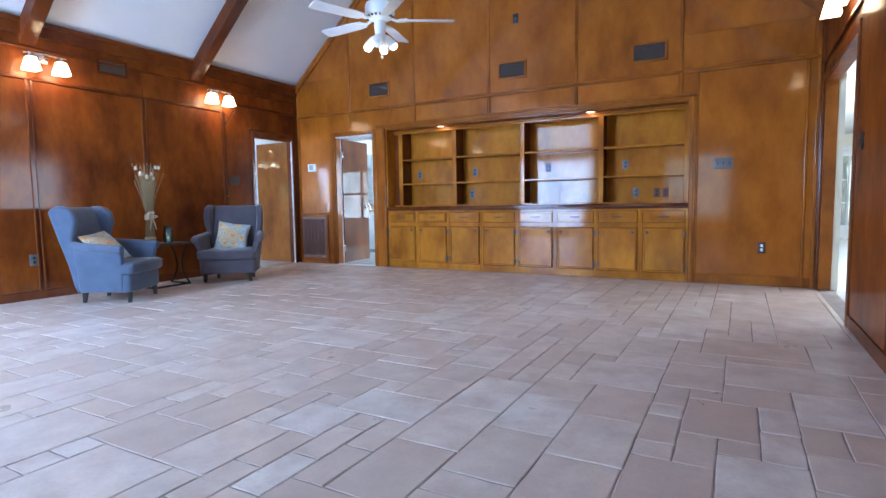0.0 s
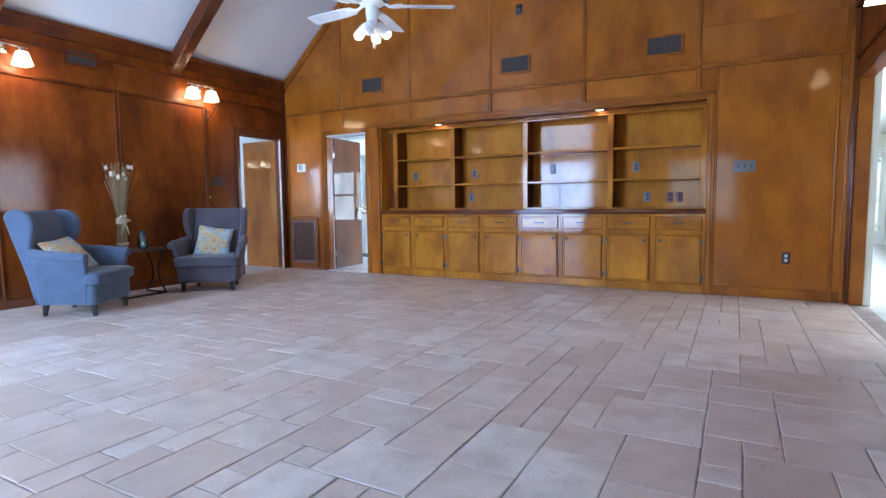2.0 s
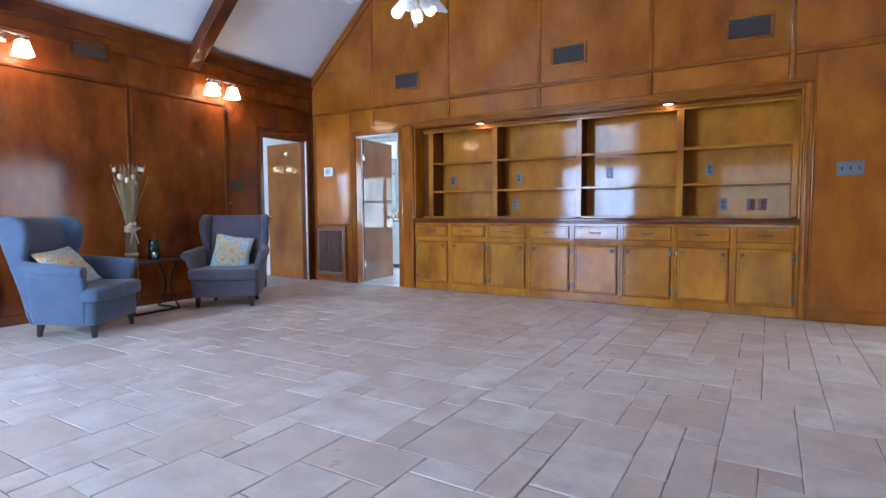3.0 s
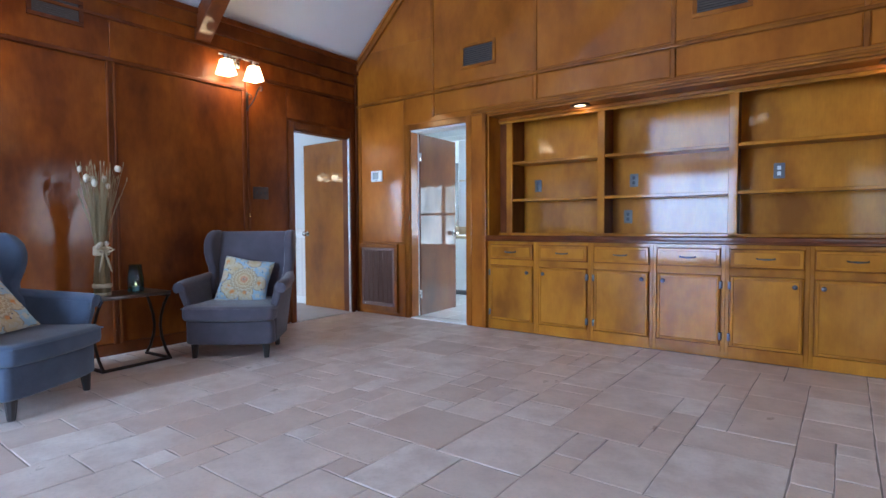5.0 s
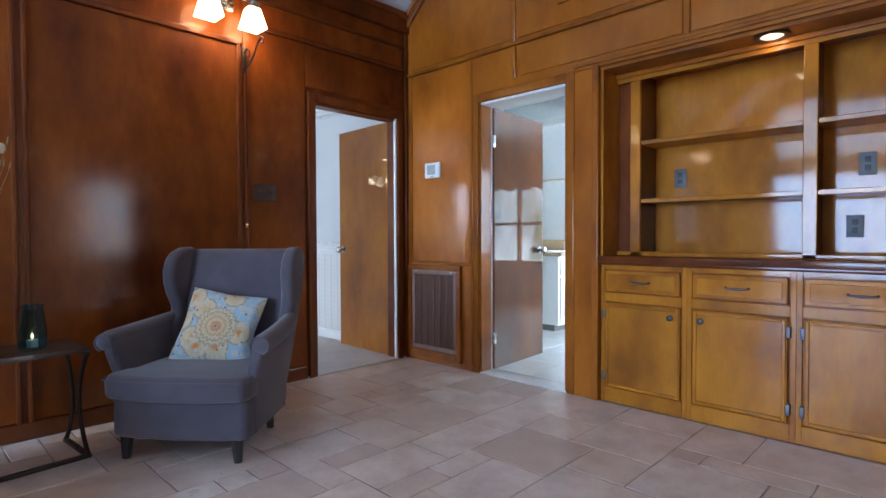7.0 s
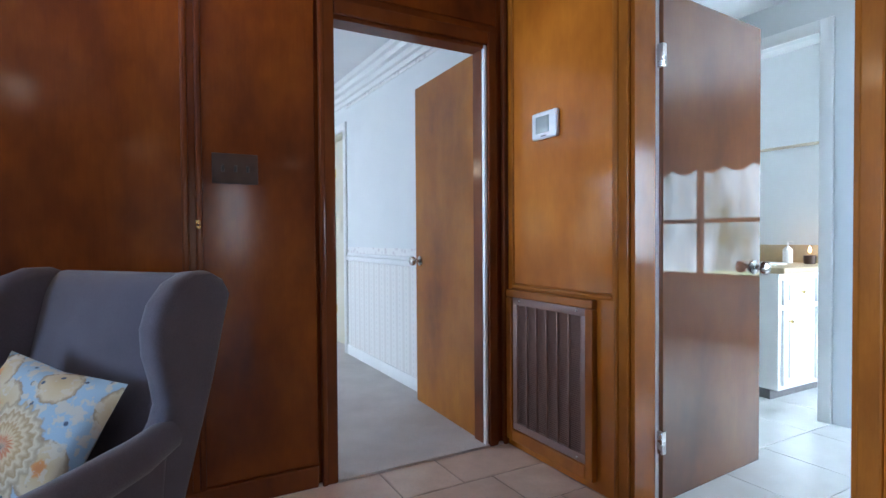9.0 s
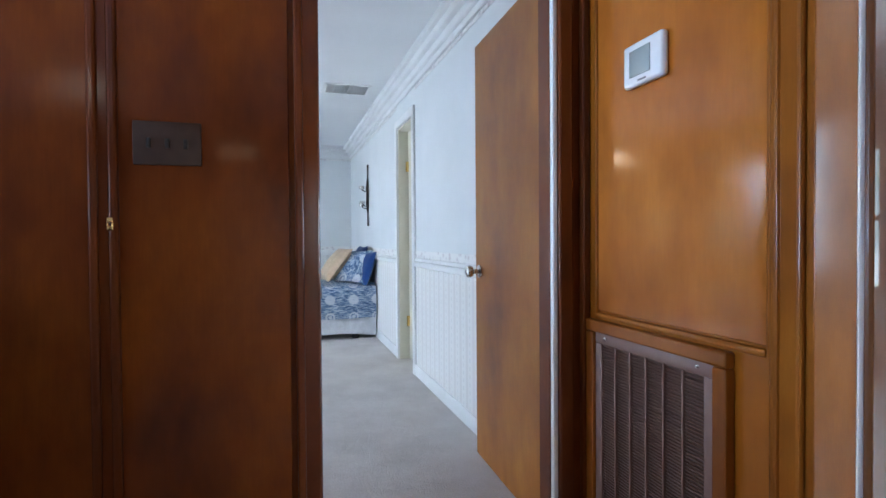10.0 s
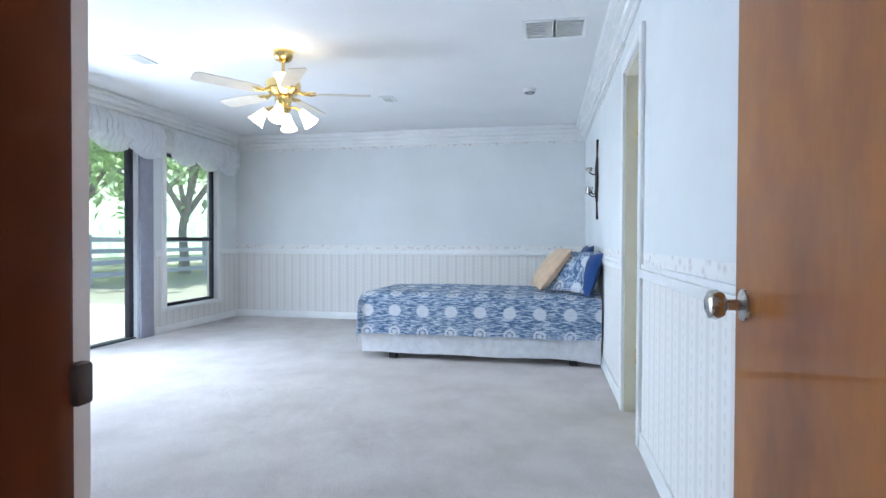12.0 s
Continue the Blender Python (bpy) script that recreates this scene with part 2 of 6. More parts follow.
row = f.math("FLOOR", f.math("MULTIPLY", height, 5.2))
d = f.math("SQRT", f.math("ADD", f.math("POWER", cu, 2.0), f.math("POWER", f.math("MULTIPLY", cv, 0.78), 2.0)))
d = f.math("ADD", d, f.math("MULTIPLY", f.math("SINE", f.math("MULTIPLY", f.math("ARCTAN2", cv, cu), 12.0)), 0.012))
disc = f.ramp(d, (0.0, 0.75), (0.06, 1.0), (0.20, 1.0), (0.235, 0.0))
rings = f.ramp(d, (0.07, 0.9), (0.09, 0.0), (0.125, 0.0), (0.14, 1.0), (0.20, 0.9), (0.22, 0.0))
alt = f.math("MODULO", f.math("ABSOLUTE", row), 2.0)
mask = f.mix(alt, rings, disc)
f.put("Base Color", f.mix(f.math("MULTIPLY", mask, 0.85), c, (0.66, 0.68, 0.69)))
f.bump(streak, 0.35, 0.004)
SPREAD = f.m


def cloth(name, color, sheen=0.2):
    w = Mat(name, color, 0.9, spec=0.2)
    dark = tuple(0.8 * k for k in color)
    w.put("Base Color", w.ramp(w.noise(16, 4), (0.3, dark), (0.7, color)))
    w.put("Sheen Weight", sheen)
    w.bump(w.noise(220, 2), 0.3, 0.002)
    return w.m


def metal(name, color, rough=0.35):
    w = Mat(name, color, rough, 1.0)
    w.put("Roughness", w.ramp(w.noise(24, 3), (0.3, rough * 0.7), (0.7, min(1.0, rough * 1.4))))
    return w.m


def plain(name, color, rough=0.5, coat=0.0):
    w = Mat(name, color, rough, coat=coat)
    dark = tuple(0.86 * k for k in color)
    w.put("Base Color", w.ramp(w.noise(11, 4), (0.3, dark), (0.7, color)))
    w.bump(w.noise(70, 2), 0.08, 0.002)
    return w.m


def glass(name, tint=(0.95, 0.98, 0.97), rough=0.0):
    w = Mat(name, tint, rough)
    w.put("Transmission Weight", 1.0)
    w.put("IOR", 1.45)
    return w.m


def glowing(name, color, strength):
    w = Mat(name, (0.85, 0.83, 0.78), 0.6)
    w.glow(color, strength)
    return w.m


LINEN = cloth("white_linen", (0.74, 0.75, 0.77))
w = Mat("sheer_white_cloth", (0.84, 0.85, 0.87), 0.85)
w.put("Transmission Weight", 0.4)
w.bump(w.noise(220, 2), 0.3, 0.002)
SHEER = w.m
TAN = cloth("tan_cushion_cloth", (0.62, 0.46, 0.31))
NAVY = cloth("navy_cushion_cloth", (0.02, 0.06, 0.20))
IRON = metal("dark_wrought_iron", (0.055, 0.042, 0.036), 0.5)
PEWTER = metal("dark_pewter", (0.13, 0.12, 0.12), 0.45)
BRONZE = metal("bronze_switch_plate", (0.085, 0.06, 0.05), 0.45)
CHROME = metal("brushed_nickel", (0.55, 0.53, 0.50), 0.25)
BRASS = metal("polished_brass", (0.80, 0.58, 0.22), 0.16)
GRILLE = plain("brown_painted_grille", (0.21, 0.120, 0.095), 0.45)
ALUMINIUM = metal("dark_bronze_aluminium", (0.085, 0.085, 0.10), 0.45)
BLACK = plain("black_plastic", (0.02, 0.02, 0.022), 0.4)
DARKWOOD = plain("black_stained_wood", (0.022, 0.017, 0.016), 0.4, 0.3)
FANWHITE = plain("white_fan_enamel", (0.78, 0.79, 0.80), 0.35)
PLASTIC = plain("white_plastic", (0.78, 0.78, 0.77), 0.4)
BISQUE = plain("bisque_counter_laminate", (0.52, 0.40, 0.24), 0.35)
STRAW = plain("dried_straw", (0.30, 0.215, 0.105), 0.9)
SEEDHEAD = plain("pale_dried_flower", (0.62, 0.52, 0.38), 0.9)
RAFFIA = plain("raffia_tie", (0.52, 0.42, 0.27), 0.9)
LCD = plain("grey_display", (0.33, 0.37, 0.35), 0.2)
DUCT = plain("dark_duct", (0.030, 0.022, 0.018), 0.8)
VENTSLAT = plain("dark_brown_vent_metal", (0.085, 0.060, 0.048), 0.6)
REDPLATE = plain("red_brown_plate", (0.20, 0.06, 0.04), 0.5)
GREYPLATE = plain("grey_plate", (0.16, 0.15, 0.15), 0.45)
GLASS = glass("window_glass")
TEALGLASS = glass("teal_glass", (0.30, 0.55, 0.60), 0.04)
MIRROR = metal("mirror_silver", (0.86, 0.90, 0.90), 0.02)
SHADE = glowing("lit_frosted_glass", (1.0, 0.70, 0.36), 4.0)
FANSHADE = glowing("lit_white_glass", (1.0, 0.84, 0.62), 4.0)
BEDSHADE = glowing("lit_tulip_glass", (1.0, 0.80, 0.50), 2.6)
LAMPWARM = glowing("lit_downlight", (1.0, 0.62, 0.30), 1.6)
FLAME = glowing("candle_flame", (1.0, 0.55, 0.20), 5.0)
PANELLIGHT = glowing("lit_ceiling_panel", (1.0, 0.99, 0.96), 6.0)

f = Mat("white_bath_tile", (0.74, 0.74, 0.71), 0.16)
f.put("Base Color", f.ramp(f.noise(5, 4), (0.3, (0.68, 0.68, 0.65)), (0.7, (0.78, 0.78, 0.75))))
BATHTILE = f.m
f = Mat("mown_grass", (0.09, 0.16, 0.04), 0.95)
c = f.ramp(f.noise(0.35, 5), (0.3, (0.30, 0.31, 0.20)), (0.55, (0.42, 0.42, 0.31)), (0.75, (0.52, 0.50, 0.42)))
f.put("Base Color", f.mix(f.ramp(f.noise(8, 4), (0.35, 0.5), (0.65, 0.0)), c, (0.27, 0.29, 0.17)))
f.bump(f.noise(25, 3), 0.8, 0.05)
GRASS = f.m
f = Mat("concrete_patio", (0.42, 0.40, 0.37), 0.85)
f.put("Base Color", f.ramp(f.noise(3, 5), (0.3, (0.46, 0.445, 0.42)), (0.7, (0.56, 0.54, 0.51))))
CONCRETE = f.m
f = Mat("oak_bark", (0.14, 0.105, 0.08), 0.95)
f.put("Base Color", f.ramp(f.noise(14, 4, f.scaled(1, 1, 0.25)), (0.3, (0.24, 0.21, 0.19)), (0.7, (0.45, 0.41, 0.37))))
f.bump(f.noise(18, 4, f.scaled(1, 1, 0.25)), 0.8, 0.05)
BARK = f.m
f = Mat("oak_leaves", (0.07, 0.12, 0.035), 0.6)
leafr = f.t.nodes.new("ShaderNodeNewGeometry").outputs["Random Per Island"]
f.put("Base Color", f.ramp(leafr, (0.0, (0.14, 0.21, 0.10)), (0.6, (0.26, 0.35, 0.20)), (1.0, (0.40, 0.48, 0.32))))
thin = f.t.nodes.new("ShaderNodeBsdfTranslucent")
f.put("Color", f.ramp(leafr, (0.0, (0.50, 0.66, 0.36)), (1.0, (0.82, 0.92, 0.64))), thin)
both = f.t.nodes.new("ShaderNodeMixShader")
f.put(0, 0.75, both)
f.put(1, f.b.outputs[0], both)
f.put(2, thin.outputs[0], both)
f.put("Surface", both.outputs[0], f.t.nodes["Material Output"])
LEAVES = f.m
# added backdrop; its own glow replaces sunlight on lawn and trees
f = Mat("glowing_garden_backdrop", (0.3, 0.4, 0.2), 0.9)
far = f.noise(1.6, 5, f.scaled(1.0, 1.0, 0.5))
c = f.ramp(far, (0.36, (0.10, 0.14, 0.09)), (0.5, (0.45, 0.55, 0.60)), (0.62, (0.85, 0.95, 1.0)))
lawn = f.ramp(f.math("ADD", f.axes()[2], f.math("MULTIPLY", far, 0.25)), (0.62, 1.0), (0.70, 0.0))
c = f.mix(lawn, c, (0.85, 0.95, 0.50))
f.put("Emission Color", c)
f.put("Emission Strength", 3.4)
GARDEN_GLOW = f.m
# backdrop that glows by itself, added to brighten the view behind the trees
f = Mat("glowing_woods_backdrop", (0.3, 0.4, 0.2), 0.9)
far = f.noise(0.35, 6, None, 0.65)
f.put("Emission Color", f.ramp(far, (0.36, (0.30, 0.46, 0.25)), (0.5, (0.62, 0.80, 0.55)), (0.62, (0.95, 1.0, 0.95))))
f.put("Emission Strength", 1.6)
WOODS_GLOW = f.m
FENCE = plain("weathered_fence_board", (0.58, 0.58, 0.58), 0.9)
SHINGLE = plain("brown_roofing", (0.10, 0.085, 0.075), 0.95)


# ---- building blocks ----
def box(bm, x0, x1, y0, y1, z0, z1, m=None):
    got = bmesh.ops.create_cube(bm, size=1.0)["verts"]
    for q in got:
        q.co = Vector(((x0 + x1) / 2 + q.co.x * (x1 - x0), (y0 + y1) / 2 + q.co.y * (y1 - y0), (z0 + z1) / 2 + q.co.z * (z1 - z0)))
        if m:
            q.co = m @ q.co
    return got


def rounded(bm, offset, segments=2, angle=0.6):
    edges = [e for e in bm.edges if len(e.link_faces) == 2 and e.calc_face_angle() > angle]
    bmesh.ops.bevel(bm, geom=edges, offset=offset, segments=segments, profile=0.5, affect="EDGES", clamp_overlap=True)
    return bm


def block(x0, x1, y0, y1, z0, z1, bevel=0.0, segments=2, m=None):
    bm = bmesh.new()
    box(bm, x0, x1, y0, y1, z0, z1)
    if bevel:
        rounded(bm, bevel, segments)
    if m:
        bm.transform(m)
    return bm


def prism(profile, a, b, axis="y", bevel=0.0, segments=2):
    """A flat outline, given as pairs, drawn out from a to b along an axis."""
    bm = bmesh.new()

    def at(p, k):
        return {"x": (k, p[0], p[1]), "y": (p[0], k, p[1]), "z": (p[0], p[1], k)}[axis]

    one = [bm.verts.new(at(p, a)) for p in profile]
    two = [bm.verts.new(at(p, b)) for p in profile]
    bm.faces.new(one)
    bm.faces.new(two[::-1])
    for k in range(len(profile)):
        j = (k + 1) % len(profile)
        bm.faces.new((one[j], one[k], two[k], two[j]))
    bmesh.ops.recalc_face_normals(bm, faces=bm.faces[:])
    if bevel:
        rounded(bm, bevel, segments)
    return bm


def lathe(profile, steps=24, m=None):
    """Turns pairs of radius and height about z."""
    bm = bmesh.new()
    rings = []
    for r, z in profile:
        rings.append([bm.verts.new((r * math.cos(2 * math.pi * k / steps), r * math.sin(2 * math.pi * k / steps), z)) for k in range(steps)])
    for a, b in zip(rings, rings[1:]):
        for k in range(steps):
            j = (k + 1) % steps
            bm.faces.new((a[k], a[j], b[j], b[k]))
    bm.faces.new(rings[0][::-1])
    bm.faces.new(rings[-1])
    bmesh.ops.remove_doubles(bm, verts=bm.verts[:], dist=1e-5)
    if m:
        bm.transform(m)
    return bm


def tube(points, radii, steps=8, bm=None):
    """A round bar along points."""
    bm = bm or bmesh.new()
    pts = [Vector(p) for p in points]
    radii = radii if isinstance(radii, (list, tuple)) else [radii] * len(pts)
    rings, side = [], None
    for k, p in enumerate(pts):
        way = (pts[min(k + 1, len(pts) - 1)] - pts[max(k - 1, 0)]).normalized()
        side = way.orthogonal().normalized() if side is None else (side - way * side.dot(way)).normalized()
        up = way.cross(side)
        rings.append([bm.verts.new(p + radii[k] * (side * math.cos(2 * math.pi * j / steps) + up * math.sin(2 * math.pi * j / steps))) for j in range(steps)])
    for a, b in zip(rings, rings[1:]):
        for j in range(steps):
            i = (j + 1) % steps
            bm.faces.new((a[j], a[i], b[i], b[j]))
    bm.faces.new(rings[0][::-1])
    bm.faces.new(rings[-1])
    return bm


def mesh_of(name, bm, material, smooth=True):
    me = bpy.data.meshes.new(name)
    bm.to_mesh(me)
    bm.free()
    me.materials.append(material)
    if smooth:
        me.polygons.foreach_set("use_smooth", [True] * len(me.polygons))
        me.set_sharp_from_angle(angle=radians(20 if material.name.startswith("varnished") else 40))
    return me


def part(name, bm, material, parent, label="", at=None):
    ob = new(name, mesh_of(name, bm, material))
    ob.parent = parent
    if at is not None:
        ob.matrix_basis = at
    return tagged(ob, label)


def thing(name, label, category, at=None, group="", kind="", bm=None, material=None):
    """A top-level thing: an Empty at its base, or one mesh."""
    ob = new(name, mesh_of(name, bm, material) if bm else None)
    if not bm:
        ob.empty_display_size = 0.1
    if at is not None:
        ob.matrix_basis = at
    return tagged(ob, label, category, group, kind)


def structure(name, bm, material, label):
    return tagged(new(name, mesh_of(name, bm, material)), label, name.split("_")[0], kind="structure")


def wall_with_holes(axis, face, back, lo, hi, top, holes, bottom=0.0):
    """A wall along x or y between two faces, with holes (from, to, sill, head) through it. top is a height or a function of the run."""
    cuts = sorted({lo, hi, *[h[0] for h in holes], *[h[1] for h in holes]})
    bm = bmesh.new()
    for a, b in zip(cuts, cuts[1:]):
        spans = [(bottom, top)]
        for h0, h1, s, e in sorted(holes, key=lambda h: h[2]):
            if h0 <= a + 1e-6 and h1 >= b - 1e-6:
                last = spans.pop()
                spans += [(last[0], s), (e, last[1])]
        for z0, z1 in spans:
            if z1 - z0 > 1e-4:
                if axis == "x":
                    box(bm, a, b, min(face, back), max(face, back), z0, z1)
                else:
                    box(bm, min(face, back), max(face, back), a, b, z0, z1)
    return bm


# ---- large structure: living room ----
LEFT, RIGHT, EAVE, SLOPE = -0.05, 7.17, 2.87, 0.90
MIDX = (LEFT + RIGHT) / 2
RIDGE = EAVE + SLOPE * (MIDX - LEFT)


def roofline(x):
    return EAVE + SLOPE * (MIDX - LEFT - abs(x - MIDX))


floor = structure("floor_living", block(LEFT - 0.085, RIGHT + 0.14, SOUTH - 0.2, 0.6, -0.12, -0.0042), GROUT, "sandy grout bed of the living room's stone floor")

wall_left = structure("wall_left", wall_with_holes("y", LEFT, LEFT - 0.085, SOUTH, 0.0, EAVE, [(-0.918, -0.115, 0.0, 2.02)]), PANEL_SHADED, "varnished plywood wall, shade in its red-brown, doorway to the bedroom")

bm = wall_with_holes("x", 0.0, 0.15, LEFT - 0.15, RIGHT + 0.15, EAVE, [(0.765, 1.515, 0.0, 2.03), (1.75, 5.93, 0.0, 2.08)])
gable = prism([(LEFT - 0.15, EAVE), (RIGHT + 0.15, EAVE), (RIGHT + 0.15, EAVE + 0.02), (MIDX, RIDGE + 0.1), (LEFT - 0.15, EAVE + 0.02)], 0.0, 0.15)
tmp = mesh_of("gable", gable, PANEL)
bm.from_mesh(tmp)
wall_back = structure("wall_back", bm, PANEL, "amber varnished plywood gable wall with a built-in bookcase and a doorway")

SOUTH_HOLES = [(0.7, 2.6, 0.2, 2.2), (4.6, 6.2, 0.55, 2.1)]
bm = wall_with_holes("x", SOUTH, SOUTH - 0.15, LEFT - 0.15, RIGHT + 0.15, 2.45, SOUTH_HOLES)
box(bm, LEFT - 0.15, 0.7, SOUTH - 0.15, SOUTH, 2.45, 3.55)
box(bm, 2.6, RIGHT + 0.15, SOUTH - 0.15, SOUTH, 2.45, 3.55)
tmp2 = mesh_of("gable", prism([(LEFT - 0.15, 3.55), (RIGHT + 0.15, 3.55), (MIDX, RIDGE + 0.1)], SOUTH - 0.15, SOUTH), PANEL)
bm.from_mesh(tmp2)
structure("wall_south", bm, PANEL, "varnished plywood gable wall with tall windows")
structure("wall_right", wall_with_holes("y", RIGHT, RIGHT + 0.11, SOUTH, 0.0, EAVE, [(-1.92, -0.085, 0.0, 2.10)]), PANEL_SHADED, "varnished plywood wall, shade in its red-brown, wide opening to sunroom")

bm = prism([(LEFT - 0.3, EAVE - 0.22), (MIDX, RIDGE), (RIGHT + 0.3, EAVE - 0.22), (RIGHT + 0.3, EAVE - 0.1), (MIDX, RIDGE + 0.14), (LEFT - 0.3, EAVE - 0.1)], SOUTH - 0.25, 0.1)
structure("ceiling_living", bm, CEILING, "white textured vaulted ceiling")

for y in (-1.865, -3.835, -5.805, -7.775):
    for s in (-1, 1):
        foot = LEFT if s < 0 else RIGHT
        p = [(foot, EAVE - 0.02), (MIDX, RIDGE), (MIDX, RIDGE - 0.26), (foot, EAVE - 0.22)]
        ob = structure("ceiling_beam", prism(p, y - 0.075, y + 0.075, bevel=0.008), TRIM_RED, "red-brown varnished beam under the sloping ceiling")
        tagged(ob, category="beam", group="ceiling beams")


def strip(parent, x0, x1, y0, y1, z0, z1, name="batten", mat=TRIM, bevel=0.008):
    return part(name, block(x0, x1, y0, y1, z0, z1, bevel, 2), mat, parent)


# left wall: panels, battens, cornice, skirting
LB = [-1.465, -2.63, -3.86, -5.05, -6.25, -7.45]
edges = LB + [SOUTH]
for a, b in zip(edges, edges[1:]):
    part("panel", block(LEFT, LEFT + 0.010, b + 0.012, a - 0.012, 0.10, 2.285, 0.003, 1), PANEL_SHADED, wall_left)
    part("panel", block(LEFT, LEFT + 0.006, b + 0.004, a - 0.004, 2.325, 2.62, 0.002, 1), PANEL_SHADED, wall_left)
part("panel", block(LEFT, LEFT + 0.010, LB[0] + 0.012, -0.99, 0.10, 2.42, 0.003, 1), PANEL_SHADED, wall_left)
part("panel", block(LEFT, LEFT + 0.010, -0.985, -0.06, 2.12, 2.42, 0.003, 1), PANEL_SHADED, wall_left)
part("panel", block(LEFT, LEFT + 0.010, LB[0] + 0.012, -0.06, 2.46, 2.61, 0.003, 1), PANEL_SHADED, wall_left)
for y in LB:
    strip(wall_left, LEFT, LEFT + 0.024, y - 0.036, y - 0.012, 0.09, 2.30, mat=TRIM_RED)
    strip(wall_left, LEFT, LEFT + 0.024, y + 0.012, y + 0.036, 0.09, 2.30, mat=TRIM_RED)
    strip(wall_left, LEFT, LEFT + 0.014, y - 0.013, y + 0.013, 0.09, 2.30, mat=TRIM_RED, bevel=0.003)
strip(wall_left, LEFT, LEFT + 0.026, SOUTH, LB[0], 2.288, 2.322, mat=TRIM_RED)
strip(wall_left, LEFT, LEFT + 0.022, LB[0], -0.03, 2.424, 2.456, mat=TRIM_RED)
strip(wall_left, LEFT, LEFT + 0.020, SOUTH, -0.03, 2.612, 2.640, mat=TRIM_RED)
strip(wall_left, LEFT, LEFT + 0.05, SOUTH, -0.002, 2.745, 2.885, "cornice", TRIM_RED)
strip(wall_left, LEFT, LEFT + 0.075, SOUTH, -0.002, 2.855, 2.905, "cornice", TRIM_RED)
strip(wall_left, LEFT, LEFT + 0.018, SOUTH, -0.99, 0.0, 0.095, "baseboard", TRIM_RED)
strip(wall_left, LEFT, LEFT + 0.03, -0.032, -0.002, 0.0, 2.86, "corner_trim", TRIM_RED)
# doorway casing and jambs to the bedroom
strip(wall_left, LEFT, LEFT + 0.020, -0.968, -0.905, 0.0, 2.085, "casing", TRIM_RED)
strip(wall_left, LEFT + 0.0, LEFT + 0.028, -0.976, -0.951, 0.0, 2.091, "casing", TRIM_RED)
strip(wall_left, LEFT, LEFT + 0.020, -0.115, -0.060, 0.0, 2.085, "casing", TRIM_RED)
strip(wall_left, LEFT, LEFT + 0.020, -0.905, -0.115, 2.020, 2.085, "casing", TRIM_RED)
strip(wall_left, LEFT - 0.10, LEFT - 0.075, -0.920, -0.909, 0.0, 2.02, "jamb", GLOSSWHITE, 0.003)
strip(wall_left, LEFT - 0.075, LEFT + 0.002, -0.920, -0.903, 0.0, 2.02, "jamb", TRIM_RED, 0.003)
strip(wall_left, LEFT - 0.02, LEFT + 0.003, -0.131, -0.114, 0.0, 2.02, "jamb", GLOSSWHITE, 0.003)
# the dark wood of this strip paints the shade between slab and jamb
strip(wall_left, LEFT - 0.10, LEFT - 0.02, -0.133, -0.114, 0.0, 2.02, "jamb", TRIM_RED, 0.003)
strip(wall_left, LEFT - 0.10, LEFT + 0.002, -0.903, -0.133, 2.002, 2.022, "jamb", TRIM_RED, 0.003)
sp = part("strike_plate", block(LEFT - 0.070, LEFT - 0.037, -0.910, -0.904, 0.875, 0.935, 0.002, 1), PEWTER, wall_left, "dark steel strike plate")
part("lip", block(LEFT - 0.089, LEFT - 0.070, -0.909, -0.895, 0.885, 0.925, 0.004, 2), PEWTER, sp)
part("latch_hole", block(LEFT - 0.061, LEFT - 0.045, -0.9042, -0.9032, 0.892, 0.918), BLACK, sp)

# right wall: battens and casing
RB = [-2.0, -3.2, -4.4, -5.6, -6.8]
wall_right = bpy.data.objects["wall_right"]
for a, b in zip(RB, RB[1:] + [SOUTH]):
    part("panel", block(RIGHT - 0.010, RIGHT, b + 0.012, a - 0.012, 0.10, 2.285, 0.003, 1), PANEL_SHADED, wall_right)
for y in RB[1:]:
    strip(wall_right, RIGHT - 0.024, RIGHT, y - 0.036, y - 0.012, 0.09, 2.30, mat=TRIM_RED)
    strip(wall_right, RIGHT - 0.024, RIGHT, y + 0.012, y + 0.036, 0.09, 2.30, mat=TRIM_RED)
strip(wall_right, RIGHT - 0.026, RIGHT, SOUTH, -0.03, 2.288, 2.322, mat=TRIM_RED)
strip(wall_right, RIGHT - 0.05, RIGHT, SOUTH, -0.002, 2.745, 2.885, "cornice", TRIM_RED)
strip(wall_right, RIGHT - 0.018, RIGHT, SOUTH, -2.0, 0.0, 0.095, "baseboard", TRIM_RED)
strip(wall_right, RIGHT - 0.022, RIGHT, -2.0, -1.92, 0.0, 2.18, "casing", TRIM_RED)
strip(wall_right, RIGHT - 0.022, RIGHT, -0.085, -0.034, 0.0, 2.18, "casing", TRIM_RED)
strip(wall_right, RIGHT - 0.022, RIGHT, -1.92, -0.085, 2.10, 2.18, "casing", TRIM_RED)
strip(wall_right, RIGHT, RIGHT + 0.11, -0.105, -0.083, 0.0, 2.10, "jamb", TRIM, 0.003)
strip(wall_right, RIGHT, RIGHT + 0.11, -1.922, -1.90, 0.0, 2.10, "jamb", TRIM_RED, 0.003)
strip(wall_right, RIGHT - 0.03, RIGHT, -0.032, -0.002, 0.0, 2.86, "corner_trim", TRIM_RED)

# back wall: panels, battens, frieze, rake trim
BX = [1.09, 2.27, 3.455, 4.635, 5.83]


def bpanel(x0, x1, z0, z1):
    return part("panel", block(x0, x1, -0.010, 0.0, z0, z1, 0.003, 1), PANEL, wall_back)


